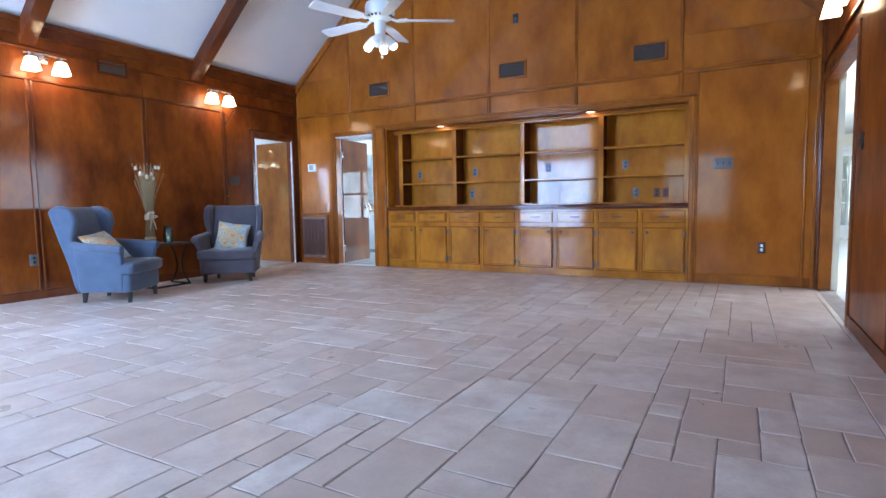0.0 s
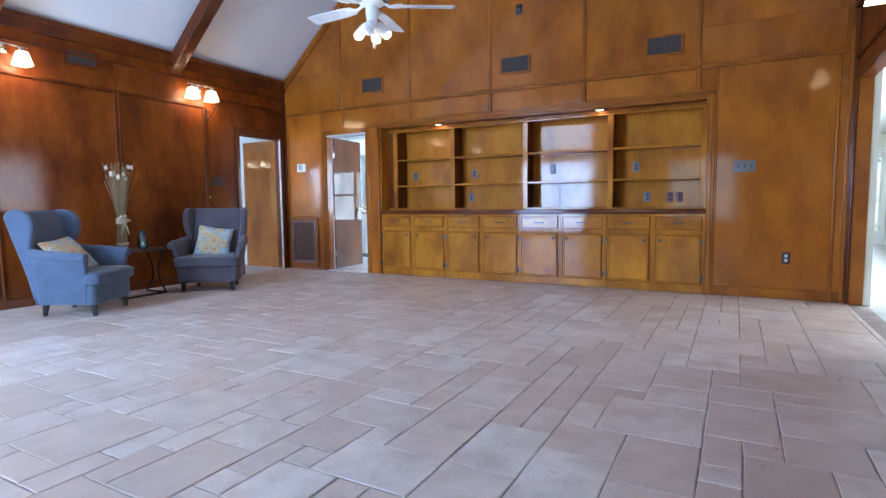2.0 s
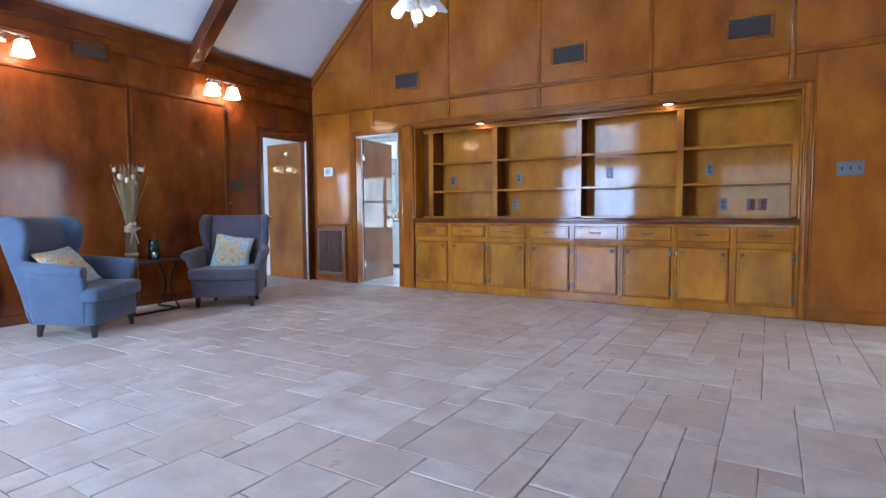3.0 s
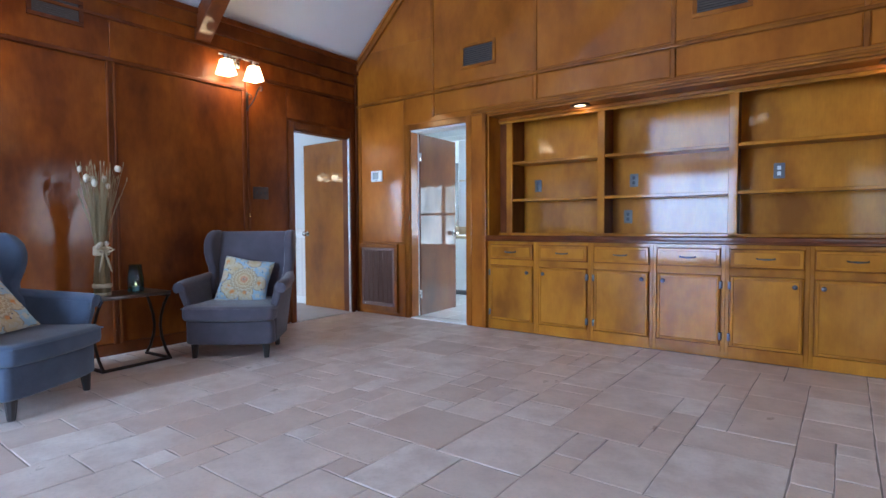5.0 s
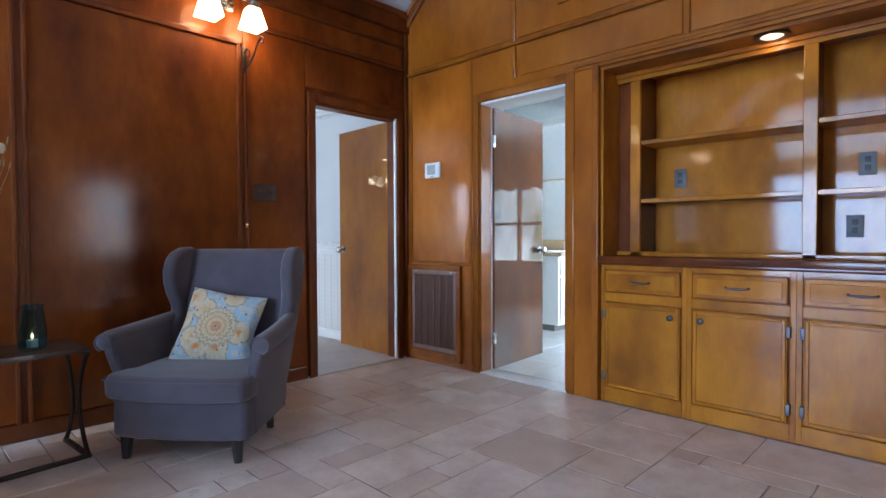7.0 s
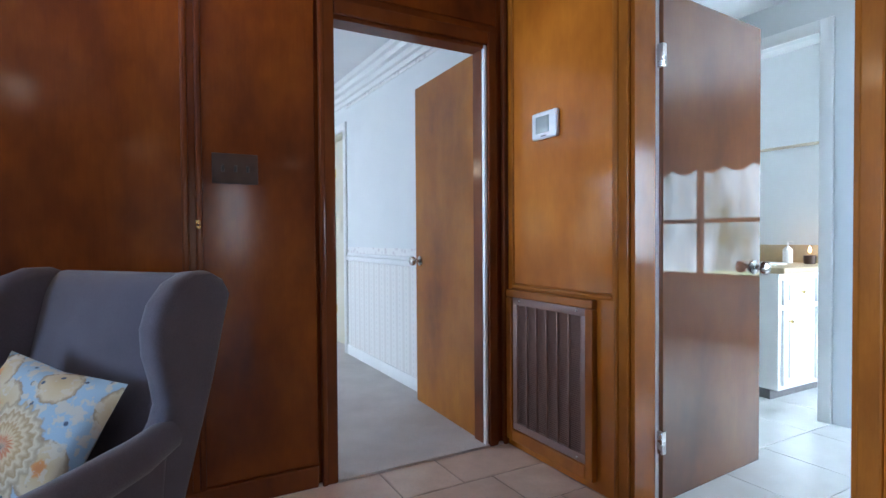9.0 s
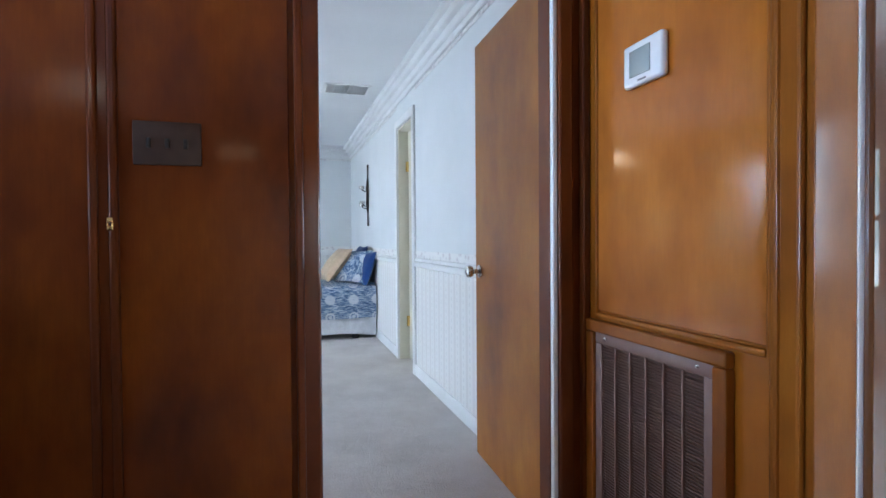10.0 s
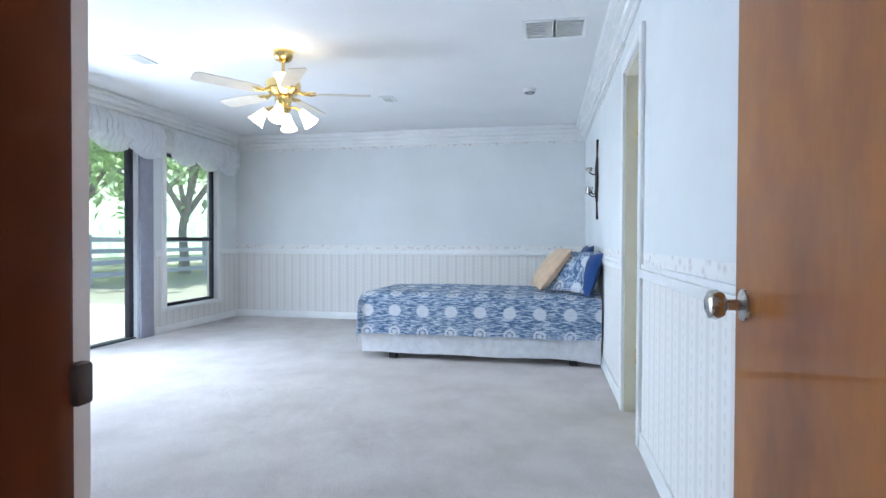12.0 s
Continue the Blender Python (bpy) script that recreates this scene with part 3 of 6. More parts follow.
bpanel(0.035, 0.70, 0.83, 2.36)
bpanel(6.02, 7.02, 0.115, 2.355)
for a, b in zip(BX, BX[1:]):
    bpanel(a + 0.024, b - 0.024, 2.155, 2.362)
bpanel(0.03, BX[0] - 0.024, 2.42, 2.96)
for a, b in zip([LEFT + 0.5] + BX, BX + [RIGHT - 0.08]):
    if a < 1.0:
        continue
    top = min(roofline(a), roofline(b)) - 0.16
    bpanel(a + 0.014, b - 0.014, 2.42, min(top, 4.9))
for x in BX:
    strip(wall_back, x - 0.018, x + 0.018, -0.022, 0.0, 2.40, roofline(x) - 0.1)
    strip(wall_back, x - 0.018, x + 0.018, -0.020, 0.0, 2.14, 2.372)
strip(wall_back, LEFT + 0.03, 5.85, -0.026, 0.0, 2.372, 2.402)
strip(wall_back, 5.85, RIGHT - 0.03, -0.026, 0.0, 2.362, 2.398)
strip(wall_back, 5.81, 5.85, -0.024, 0.0, 2.15, 2.40)
strip(wall_back, 6.0, 6.02, -0.018, 0.0, 0.10, 2.362)
strip(wall_back, 7.02, 7.045, -0.020, 0.0, 0.0, 2.362)
strip(wall_back, 6.0, RIGHT - 0.03, -0.016, 0.0, 0.0, 0.10, "baseboard")
strip(wall_back, 0.02, 0.036, -0.016, 0.0, 0.80, 2.372)
strip(wall_back, 0.680, 0.698, -0.016, 0.0, 0.80, 2.372)
strip(wall_back, 0.02, 0.680, -0.016, 0.0, 0.805, 0.825)
for s, x in ((1, LEFT), (-1, RIGHT)):
    p = [(x, EAVE - 0.02), (x, EAVE - 0.125), (MIDX, RIDGE - 0.105), (MIDX, RIDGE)]
    part("rake_trim", prism(p, -0.035, -0.001, bevel=0.006), TRIM, wall_back)
    p = [(x, EAVE - 0.02), (x, EAVE - 0.06), (MIDX, RIDGE - 0.04), (MIDX, RIDGE)]
    part("rake_trim", prism(p, -0.055, -0.001, bevel=0.006), TRIM, wall_back)
strip(wall_back, RIGHT - 0.062, RIGHT - 0.03, -0.02, 0.0, 0.0, 2.86, "corner_trim", TRIM)
# casing of the bathroom doorway
strip(wall_back, 0.702, 0.765, -0.020, 0.0, 0.0, 2.095, "casing")
strip(wall_back, 0.698, 0.720, -0.028, 0.0, 0.0, 2.10, "casing")
strip(wall_back, 1.515, 1.575, -0.020, 0.0, 0.0, 2.095, "casing")
strip(wall_back, 0.765, 1.515, -0.020, 0.0, 2.030, 2.095, "casing")
strip(wall_back, 0.763, 0.782, -0.002, 0.115, 0.0, 2.03, "jamb", TRIM, 0.003)
strip(wall_back, 0.763, 0.782, 0.115, 0.165, 0.0, 2.03, "jamb", GLOSSWHITE, 0.003)
strip(wall_back, 1.498, 1.517, -0.002, 0.06, 0.0, 2.03, "jamb", TRIM, 0.003)
strip(wall_back, 1.498, 1.517, 0.06, 0.165, 0.0, 2.03, "jamb", GLOSSWHITE, 0.003)
strip(wall_back, 0.782, 1.498, -0.002, 0.165, 2.012, 2.032, "jamb", GLOSSWHITE, 0.003)
# frame of the bookcase recess
strip(wall_back, 1.575, 1.75, -0.016, 0.0, 0.0, 2.14, "pilaster", PANEL, 0.004)
strip(wall_back, 1.705, 1.75, -0.030, 0.0, 0.0, 2.12, "casing")
strip(wall_back, 5.93, 6.0, -0.024, 0.0, 0.0, 2.14, "casing")
strip(wall_back, 5.945, 5.975, -0.034, 0.0, 0.0, 2.125, "casing")
strip(wall_back, 1.575, 6.0, -0.024, 0.0, 2.08, 2.145, "casing")
strip(wall_back, 1.575, 6.0, -0.036, 0.0, 2.10, 2.125, "casing")

# ---- bedroom shell ----
BW, BE, BS, BN, BH = -6.40, LEFT - 0.085, -4.62, 0.0, 2.44
structure("floor_bedroom", block(BW - 0.15, BE + 0.10, BS - 0.15, BN + 0.1, -0.12, 0.012), CARPET, "beige cut-pile carpet with worn traces")
structure("ceiling_bedroom", block(BW - 0.15, BE, BS - 0.15, BN + 0.15, BH, BH + 0.1), CEILING, "white textured flat ceiling")
wall_north = structure("wall_bedroom_north", wall_with_holes("x", BN, BN + 0.14, BW - 0.15, BE, BH, [(-3.10, -2.55, 0.0, 2.05)]), WHITE, "white bedroom wall with a doorway")
wall_far = structure("wall_bedroom_west", block(BW - 0.15, BW, BS - 0.15, BN, 0.0, BH), WHITE, "white bedroom wall with striped paper below the rail")
wall_glass = structure("wall_bedroom_south", wall_with_holes("x", BS, BS - 0.15, BW, BE, BH, [(-4.58, -2.62, 0.02, 2.05), (-5.97, -5.01, 0.29, 2.02)]), WHITE, "white bedroom wall with a window and a sliding glass door")
structure("wall_bedroom_east", wall_with_holes("y", BE, BE - 0.012, BS, BN, BH, [(-0.918, -0.115, 0.0, 2.02)]), WHITE, "white painted lining of the bedroom wall")


def lining(parent, axis, face, out, a, b):
    """Wallpaper, rail, borders, skirting and crown moulding along a bedroom wall. out is +1 or -1, into the room."""

    def bar(name, d0, d1, z0, z1, mat, bevel=0.004):
        lo, hi = sorted((face + out * d0, face + out * d1))
        if axis == "x":
            part(name, block(a, b, lo, hi, z0, z1, bevel, 2), mat, parent)
        else:
            part(name, block(lo, hi, a, b, z0, z1, bevel, 2), mat, parent)

    bar("wallpaper", 0, 0.003, 0.09, 0.88, WALLPAPER, 0)
    bar("baseboard", 0, 0.014, 0.0, 0.10, GLOSSWHITE)
    bar("chair_rail", 0, 0.022, 0.862, 0.905, GLOSSWHITE, 0.008)
    bar("chair_rail", 0, 0.012, 0.905, 0.93, GLOSSWHITE, 0.004)
    bar("paper_border", 0, 0.003, 0.93, 0.985, BORDER, 0)
    bar("paper_border", 0, 0.006, 2.235, 2.262, BORDER, 0.002)
    for d, z in ((0.022, 2.262), (0.05, 2.30), (0.085, 2.345), (0.115, 2.39)):
        bar("crown_moulding", 0, d, z, z + 0.052 if z < 2.39 else BH, GLOSSWHITE, 0.012)


lining(wall_north, "x", BN, -1, BW, -3.17)
lining(wall_north, "x", BN, -1, -2.48, BE - 0.012)
lining(wall_far, "y", BW, 1, BS, BN)
for d, z in ((0.022, 2.262), (0.05, 2.30), (0.085, 2.345), (0.115, 2.39)):
    part("crown_moulding", block(-3.17, -2.48, BN - d, BN, z, z + 0.052 if z < 2.39 else BH, 0.012), GLOSSWHITE, wall_north)
    part("crown_moulding", block(BW, BE, BS, BS + d, z, z + 0.052 if z < 2.39 else BH, 0.012), GLOSSWHITE, wall_glass)
part("wallpaper", block(-4.97, -4.83, BS, BS + 0.003, 0.09, 0.88), WALLPAPER, wall_glass)
part("wallpaper", block(BW, -4.97, BS, BS + 0.003, 0.09, 0.25), WALLPAPER, wall_glass)
part("wallpaper", block(BW, -6.02, BS, BS + 0.003, 0.25, 0.88), WALLPAPER, wall_glass)
part("chair_rail", block(BW, -6.02, BS, BS + 0.02, 0.865, 0.93, 0.008), GLOSSWHITE, wall_glass)
part("chair_rail", block(-4.95, -4.83, BS, BS + 0.02, 0.865, 0.93, 0.008), GLOSSWHITE, wall_glass)
part("baseboard", block(BW, -4.83, BS, BS + 0.014, 0, 0.09, 0.004), GLOSSWHITE, wall_glass)
# second doorway of the bedroom: casing, jambs, closed cream door set back
for x0, x1, z0, z1 in ((-3.17, -3.10, 0, 2.12), (-2.55, -2.48, 0, 2.12), (-3.10, -2.55, 2.05, 2.12)):
    part("casing", block(x0, x1, BN - 0.02, BN, z0, z1, 0.006), GLOSSWHITE, wall_north)
part("jamb", block(-3.102, -3.082, BN - 0.002, BN + 0.14, 0, 2.05, 0.003), CREAM, wall_north)
part("jamb", block(-2.568, -2.548, BN - 0.002, BN + 0.14, 0, 2.05, 0.003), CREAM, wall_north)
part("jamb", block(-3.082, -2.568, BN - 0.002, BN + 0.14, 2.03, 2.05, 0.003), CREAM, wall_north)
ob = structure("door_3", block(-3.08, -2.57, BN + 0.085, BN + 0.12, 0.02, 2.028, 0.004), CREAM, "cream painted closed closet door set back in its frame")
for z in (0.35, 1.72):
    part("hinge", block(-3.082, -3.065, BN + 0.06, BN + 0.086, z - 0.045, z + 0.045, 0.002), BRASS, ob)

# window and sliding door of the bedroom
win = structure("window_bedroom", block(-6.00, -4.97, BS - 0.02, BS + 0.05, 0.25, 0.288, 0.006), GLOSSWHITE, "double-hung bedroom window with dark frame and white sill")
for x0, x1, z0, z1 in ((-5.97, -5.935, 0.29, 2.02), (-5.045, -5.01, 0.29, 2.02), (-5.935, -5.045, 0.29, 0.325), (-5.935, -5.045, 1.985, 2.02), (-5.935, -5.045, 1.03, 1.075)):
    part("window_frame", block(x0, x1, BS - 0.10, BS - 0.05, z0, z1, 0.004), ALUMINIUM, win)
for x0, x1, z0, z1 in ((-6.035, -5.97, 0.25, 2.09), (-5.01, -4.945, 0.25, 2.09), (-5.97, -5.01, 2.02, 2.09)):
    part("casing", block(x0, x1, BS, BS + 0.018, z0, z1, 0.005), GLOSSWHITE, win)
for z0, z1 in ((0.325, 1.03), (1.075, 1.985)):
    p = part("pane", block(-5.935, -5.045, BS - 0.078, BS - 0.072, z0, z1), GLASS, win)
    p.visible_shadow = False
slider = structure("sliding_door", block(-4.58, -2.62, BS - 0.12, BS - 0.01, 0.0, 0.035, 0.004), ALUMINIUM, "dark aluminium sliding glass door to the patio")
for x0, x1 in ((-4.58, -4.52), (-3.64, -3.57), (-2.68, -2.62)):
    part("stile", block(x0, x1, BS - 0.10, BS - 0.04, 0.035, 2.05, 0.004), ALUMINIUM, slider)
part("head", block(-4.58, -2.62, BS - 0.10, BS - 0.04, 2.0, 2.05, 0.004), ALUMINIUM, slider)
part("post", block(-4.79, -4.60, BS, BS + 0.03, 0.0, 2.09, 0.005), plain("grey_violet_screen", (0.34, 0.34, 0.41), 0.6), slider, "grey drawn-back screen panel")
for x0, x1 in ((-4.52, -3.64), (-3.57, -2.68)):
    p = part("pane", block(x0, x1, BS - 0.075, BS - 0.069, 0.035, 2.0), GLASS, slider)
    p.visible_shadow = False

# ---- bathroom shell ----
structure("floor_bathroom", block(-1.2, 3.7, 0.15, 4.15, -0.12, 0.0), GROUT, "light grout bed of the bathroom floor")
structure("ceiling_bathroom", block(-1.2, 3.7, 0.15, 4.15, BH, BH + 0.1), CEILING, "white bathroom ceiling")
structure("wall_bathroom_north", wall_with_holes("x", 4.0, 4.15, -1.2, 3.7, BH, [(1.85, 3.35, 0.65, 1.92)]), WHITE, "white bathroom wall with a window")
structure("wall_bathroom_west", block(-1.2, -1.05, 0.15, 4.0, 0, BH), WHITE, "white bathroom wall")
# unseen opening, made for the added bathroom lamp
structure("wall_bathroom_east", wall_with_holes("y", 3.55, 3.7, 0.56, 4.0, BH, [(2.05, 3.45, 0.8, 2.0)]), WHITE, "white bathroom wall")
structure("wall_recess", wall_with_holes("x", 0.56, 0.50, 1.62, 6.0, BH, []), WHITE, "white back of the bookcase recess")
structure("wall_bathroom_south", wall_with_holes("x", 0.165, 0.15, -1.05, 1.62, BH, [(0.765, 1.515, 0, 2.03)]), WHITE, "white painted lining round the bathroom doorway")
bm = wall_with_holes("x", 1.70, 1.78, -1.05, 0.78, BH, [(-0.45, 0.66, 0.0, 2.2)])
box(bm, 0.70, 0.78, 1.78, 2.72, 2.26, BH)
box(bm, -1.05, 0.70, 2.64, 2.72, 0, BH)
box(bm, -0.53, -0.45, 1.78, 2.64, 0, BH)
structure("wall_alcove", bm, WHITE, "pale partition with a vanity alcove")
for x0, x1, z0, z1 in ((0.60, 0.67, 0, 2.26), (-0.52, -0.45, 0, 2.26), (-0.45, 0.60, 2.19, 2.26)):
    part("casing", block(x0, x1, 1.68, 1.70, z0, z1, 0.005), GLOSSWHITE, bpy.data.objects["wall_alcove"])
bwin = structure("window_bathroom", block(1.80, 3.40, 3.94, 4.02, 0.61, 0.65, 0.005), TRIM, "bathroom window with dark wooden rails")
for x0, x1, z0, z1 in ((1.85, 1.90, 0.65, 1.92), (3.30, 3.35, 0.65, 1.92), (2.57, 2.63, 0.65, 1.92), (1.90, 3.30, 1.20, 1.245), (1.90, 3.30, 1.87, 1.92)):
    part("window_frame", block(x0, x1, 3.90, 3.95, z0, z1, 0.004), TRIM, bwin)
hem = [(1.75 + 1.70 * k / 48, 1.79 - 0.07 * abs(math.sin(math.pi * k / 8))) for k in range(49)]
# brown here puts the valance's unlit side into its colour
part("valance", prism([(3.45, 2.25), (1.75, 2.25)] + hem, 3.84, 3.87), TRIM, bwin, "scalloped valance, its unlit side painted brown")
structure("backdrop_garden_north", block(-1.0, 7.0, 6.0, 6.05, -0.14, 2.5), GARDEN_GLOW, "glowing backdrop of lawn and trees beyond the bathroom window")

# ---- sunroom shell beyond the wide opening ----
structure("floor_sunroom", block(RIGHT + 0.14, 11.15, -4.0, 9.1, -0.12, -0.004), BATHTILE, "pale glossy sunroom floor")
structure("ceiling_sunroom", block(RIGHT + 0.11, 11.15, -4.0, 9.1, BH, BH + 0.1), CEILING, "white sunroom ceiling")
structure("wall_sunroom_east", wall_with_holes("y", 11.0, 11.15, -4.0, 9.1, BH, [(0.0, 4.0, 0.7, 2.3)]), CREAM, "cream sunroom wall with a window")
structure("wall_sunroom_south", block(RIGHT + 0.11, 11.0, -4.0, -3.85, 0, BH), CREAM, "cream sunroom wall")
structure("wall_sunroom_north", wall_with_holes("x", 8.9, 9.05, RIGHT + 0.15, 11.0, BH, [(8.15, 9.15, 0.0, 2.05)]), CREAM, "cream sunroom wall with a glazed white door")
structure("wall_sunroom_west", block(RIGHT + 0.111, RIGHT + 0.17, -0.085, 8.9, 0, BH), CREAM, "cream sunroom wall lining")
fd = structure("door_glazed", block(8.15, 9.15, 8.92, 8.98, 0.0, 0.30, 0.004), GLOSSWHITE, "white glazed garden door with a solid bottom panel")
for x0, x1, z0, z1 in ((8.15, 8.28, 0.3, 2.05), (9.02, 9.15, 0.3, 2.05), (8.28, 9.02, 1.92, 2.05), (8.63, 8.66, 0.3, 1.92), (8.28, 9.02, 0.82, 0.84), (8.28, 9.02, 1.36, 1.38)):
    part("frame", block(x0, x1, 8.92, 8.98, z0, z1, 0.004), GLOSSWHITE, fd)
for x0, x1, z0, z1 in ((8.05, 8.15, 0, 2.15), (9.15, 9.25, 0, 2.15), (8.15, 9.15, 2.05, 2.15)):
    part("casing", block(x0, x1, 8.88, 8.90, z0, z1, 0.004), GLOSSWHITE, fd)
ob = part("pane", block(8.28, 9.02, 8.948, 8.953, 0.3, 1.92), GLASS, fd)
ob.visible_shadow = False

# south windows of the living room
for x0, x1, z0, z1 in ((0.7, 2.6, 0.2, 2.2), (4.6, 6.2, 0.55, 2.1)):
    w = structure("window_living", block(x0 - 0.05, x1 + 0.05, SOUTH - 0.02, SOUTH + 0.05, z0 - 0.04, z0, 0.006), TRIM, "wide living room window with wooden frame")
    for x in (x0 + 0.02, (x0 + x1) / 2, x1 - 0.02):
        part("mullion", block(x - 0.02, x + 0.02, SOUTH - 0.02, SOUTH + 0.03, z0, z1, 0.004), TRIM, w)
    part("head", block(x0, x1, SOUTH - 0.01, SOUTH + 0.02, z1 - 0.04, z1, 0.004), TRIM, w)
    part("valance", block(x0 - 0.1, x1 + 0.1, SOUTH + 0.05, SOUTH + 0.09, z1, z1 + 0.22, 0.01), LINEN, w)
w = structure("window_gable", block(0.65, 2.65, SOUTH - 0.02, SOUTH + 0.05, 2.41, 2.45, 0.006), TRIM, "upper gable window with wooden frame")
for x in (0.72, 1.65, 2.58):
    part("mullion", block(x - 0.02, x + 0.02, SOUTH - 0.02, SOUTH + 0.03, 2.45, 3.55, 0.004), TRIM, w)



# ---- doors ----
def knob_on(door, at, mat):
    """A door knob on both faces of a slab, along local y."""
    k = part("door_handle", lathe([(0.031, 0.0), (0.031, 0.006), (0.011, 0.010), (0.011, 0.034), (0.024, 0.040), (0.030, 0.052), (0.027, 0.066), (0.014, 0.072)], 20), mat, door, "round metal knob", at @ pose(0, 0, 0, 90, 0, 0))
    part("door_handle", lathe([(0.031, 0.0), (0.031, 0.006), (0.011, 0.010), (0.011, 0.034), (0.024, 0.040), (0.030, 0.052), (0.027, 0.066), (0.014, 0.072)], 20), mat, door, "round metal knob", at @ pose(0, 0.036, 0, -90, 0, 0))
    return k


def slab_door(name, label, width, at, mats):
    d = thing(name, label, "door", at, kind="structure")
    part("slab", block(0.0, width, 0.0, 0.036, 0.012, 2.012, 0.002, 1), mats[0], d)
    if len(mats) > 1:
        part("back_face", block(0.001, width + 0.0015, 0.0365, 0.040, 0.013, 2.011), mats[1], d, "white painted back and edge")
        part("edge_strip", block(width, width + 0.002, 0.012, 0.0365, 0.013, 2.011), mats[1], d, "white painted edge")
    knob_on(d, pose(width - 0.062, 0, 0.915), CHROME)
    for z in (0.25, 1.76):
        part("hinge", block(-0.012, 0.014, -0.006, 0.03, z - 0.045, z + 0.045, 0.002), CHROME, d, "steel butt hinge")
    return d


# bedroom door, standing open against the bedroom wall
slab_door("door_1", "varnished brown slab door standing open into the bedroom", 0.75, pose(LEFT - 0.105, -0.120, 0, 0, 0, 177.8) @ pose(0, -0.036, 0, 0, 0, 0.0), [DOORWOOD])
# bathroom door, standing open into the bathroom
slab_door("door_2", "varnished reddish slab door standing open into the bathroom", 0.735, pose(0.800, 0.135, 0, 0, 0, 94.0), [DOORRED, GLOSSWHITE])


# ---- bookcase and cabinets ----
def cabinet():
    c = thing("base_cabinet", "amber varnished base cabinet with one drawer over one door", "cabinet", pose(0, 0, 0), "base cabinets under the bookcase")
    w = 0.5225
    part("body", block(0.0, w, 0.022, 0.48, 0.0, 0.855), TRIM, c)
    for x0, x1, z0, z1 in ((0.0, 0.026, 0.0, 0.855), (w - 0.026, w, 0.0, 0.855), (0.026, w - 0.026, 0.0, 0.092), (0.026, w - 0.026, 0.628, 0.682), (0.026, w - 0.026, 0.828, 0.855)):
        part("face_frame", block(x0, x1, 0.012, 0.024, z0, z1, 0.002, 1), SHELFWOOD, c)
    d = part("drawer_front", block(0.034, w - 0.034, -0.004, 0.013, 0.690, 0.822, 0.006, 2), SHELFWOOD, c)
    part("panel", block(0.058, w - 0.058, -0.009, -0.003, 0.712, 0.800, 0.004, 2), SHELFWOOD, d)
    part("pull", tube([(w / 2 - 0.055, -0.008, 0.757), (w / 2 - 0.045, -0.026, 0.754), (w / 2, -0.031, 0.752), (w / 2 + 0.045, -0.026, 0.754), (w / 2 + 0.055, -0.008, 0.757)], [0.007, 0.005, 0.007, 0.005, 0.007]), PEWTER, d, "dark pewter bail pull")
    e = part("door", block(0.034, w - 0.034, -0.004, 0.013, 0.098, 0.622, 0.005, 2), SHELFWOOD, c)
    for x0, x1, z0, z1 in ((0.040, 0.058, 0.104, 0.616), (w - 0.058, w - 0.040, 0.104, 0.616), (0.058, w - 0.058, 0.104, 0.122), (0.058, w - 0.058, 0.598, 0.616)):
        part("moulding", block(x0, x1, -0.011, -0.003, z0, z1, 0.004, 2), SHELFWOOD, e)
    return c, e, w


def cabinet_side(knob_right):
    c, e, w = cabinet()
    kx = w - 0.082 if knob_right else 0.082
    part("knob", lathe([(0.008, 0), (0.008, 0.012), (0.017, 0.020), (0.017, 0.026), (0.008, 0.031)], 16, pose(kx, -0.004, 0.565, 90)), PEWTER, e, "dark pewter knob")
    hx = 0.030 if knob_right else w - 0.030
    for z in (0.165, 0.552):
        part("hinge", block(hx - 0.010, hx + 0.010, -0.013, 0.012, z - 0.028, z + 0.028, 0.002), PEWTER, e, "dark pewter hinge")
    return c


one = cabinet_side(True)
two = cabinet_side(False)
for k in range(1, 4):
    copy_thing(one, pose(1.75 + 0.5225 * 2 * k, 0, 0))
    copy_thing(two, pose(1.75 + 0.5225 * (2 * k + 1), 0, 0))
one.matrix_basis = pose(1.75, 0, 0)
two.matrix_basis = pose(1.75 + 0.5225, 0, 0)

w = thing("bookcase_counter", "dark glossy varnished wooden counter over the cabinets", "counter", bm=block(1.75, 5.93, -0.028, 0.48, 0.857, 0.888, 0.008, 2), material=TRIM_RED)
part("nosing", block(1.75, 5.93, -0.040, -0.02, 0.872, 0.912, 0.008, 3), TRIM_RED, w)
part("top", block(1.75, 5.93, -0.02, 0.48, 0.888, 0.908, 0.003, 1), TRIM_RED, w)

case = thing("bookcase", "empty built-in bookcase of glossy amber plywood with two shelf rows", "bookcase")
FY, BY = 0.19, 0.455
part("back_panel", block(1.76, 5.92, BY, BY + 0.012, 0.908, 2.06), SHELFWOOD, case)
part("side_panel", block(1.752, 1.77, 0.0, BY, 0.908, 2.06), SHELFWOOD, case)
part("side_panel", block(5.91, 5.928, 0.0, BY, 0.908, 2.06), SHELFWOOD, case)
part("soffit", block(1.752, 5.928, -0.002, BY, 2.06, 2.078), TRIM, case)
part("top_rail", block(1.77, 5.91, FY - 0.012, FY + 0.01, 2.005, 2.06, 0.004), SHELFWOOD, case)
part("top_moulding", block(1.77, 5.91, FY - 0.035, FY - 0.010, 2.028, 2.06, 0.010), TRIM, case)
DIV = [1.892, 2.815, 3.853, 4.900, 5.892]
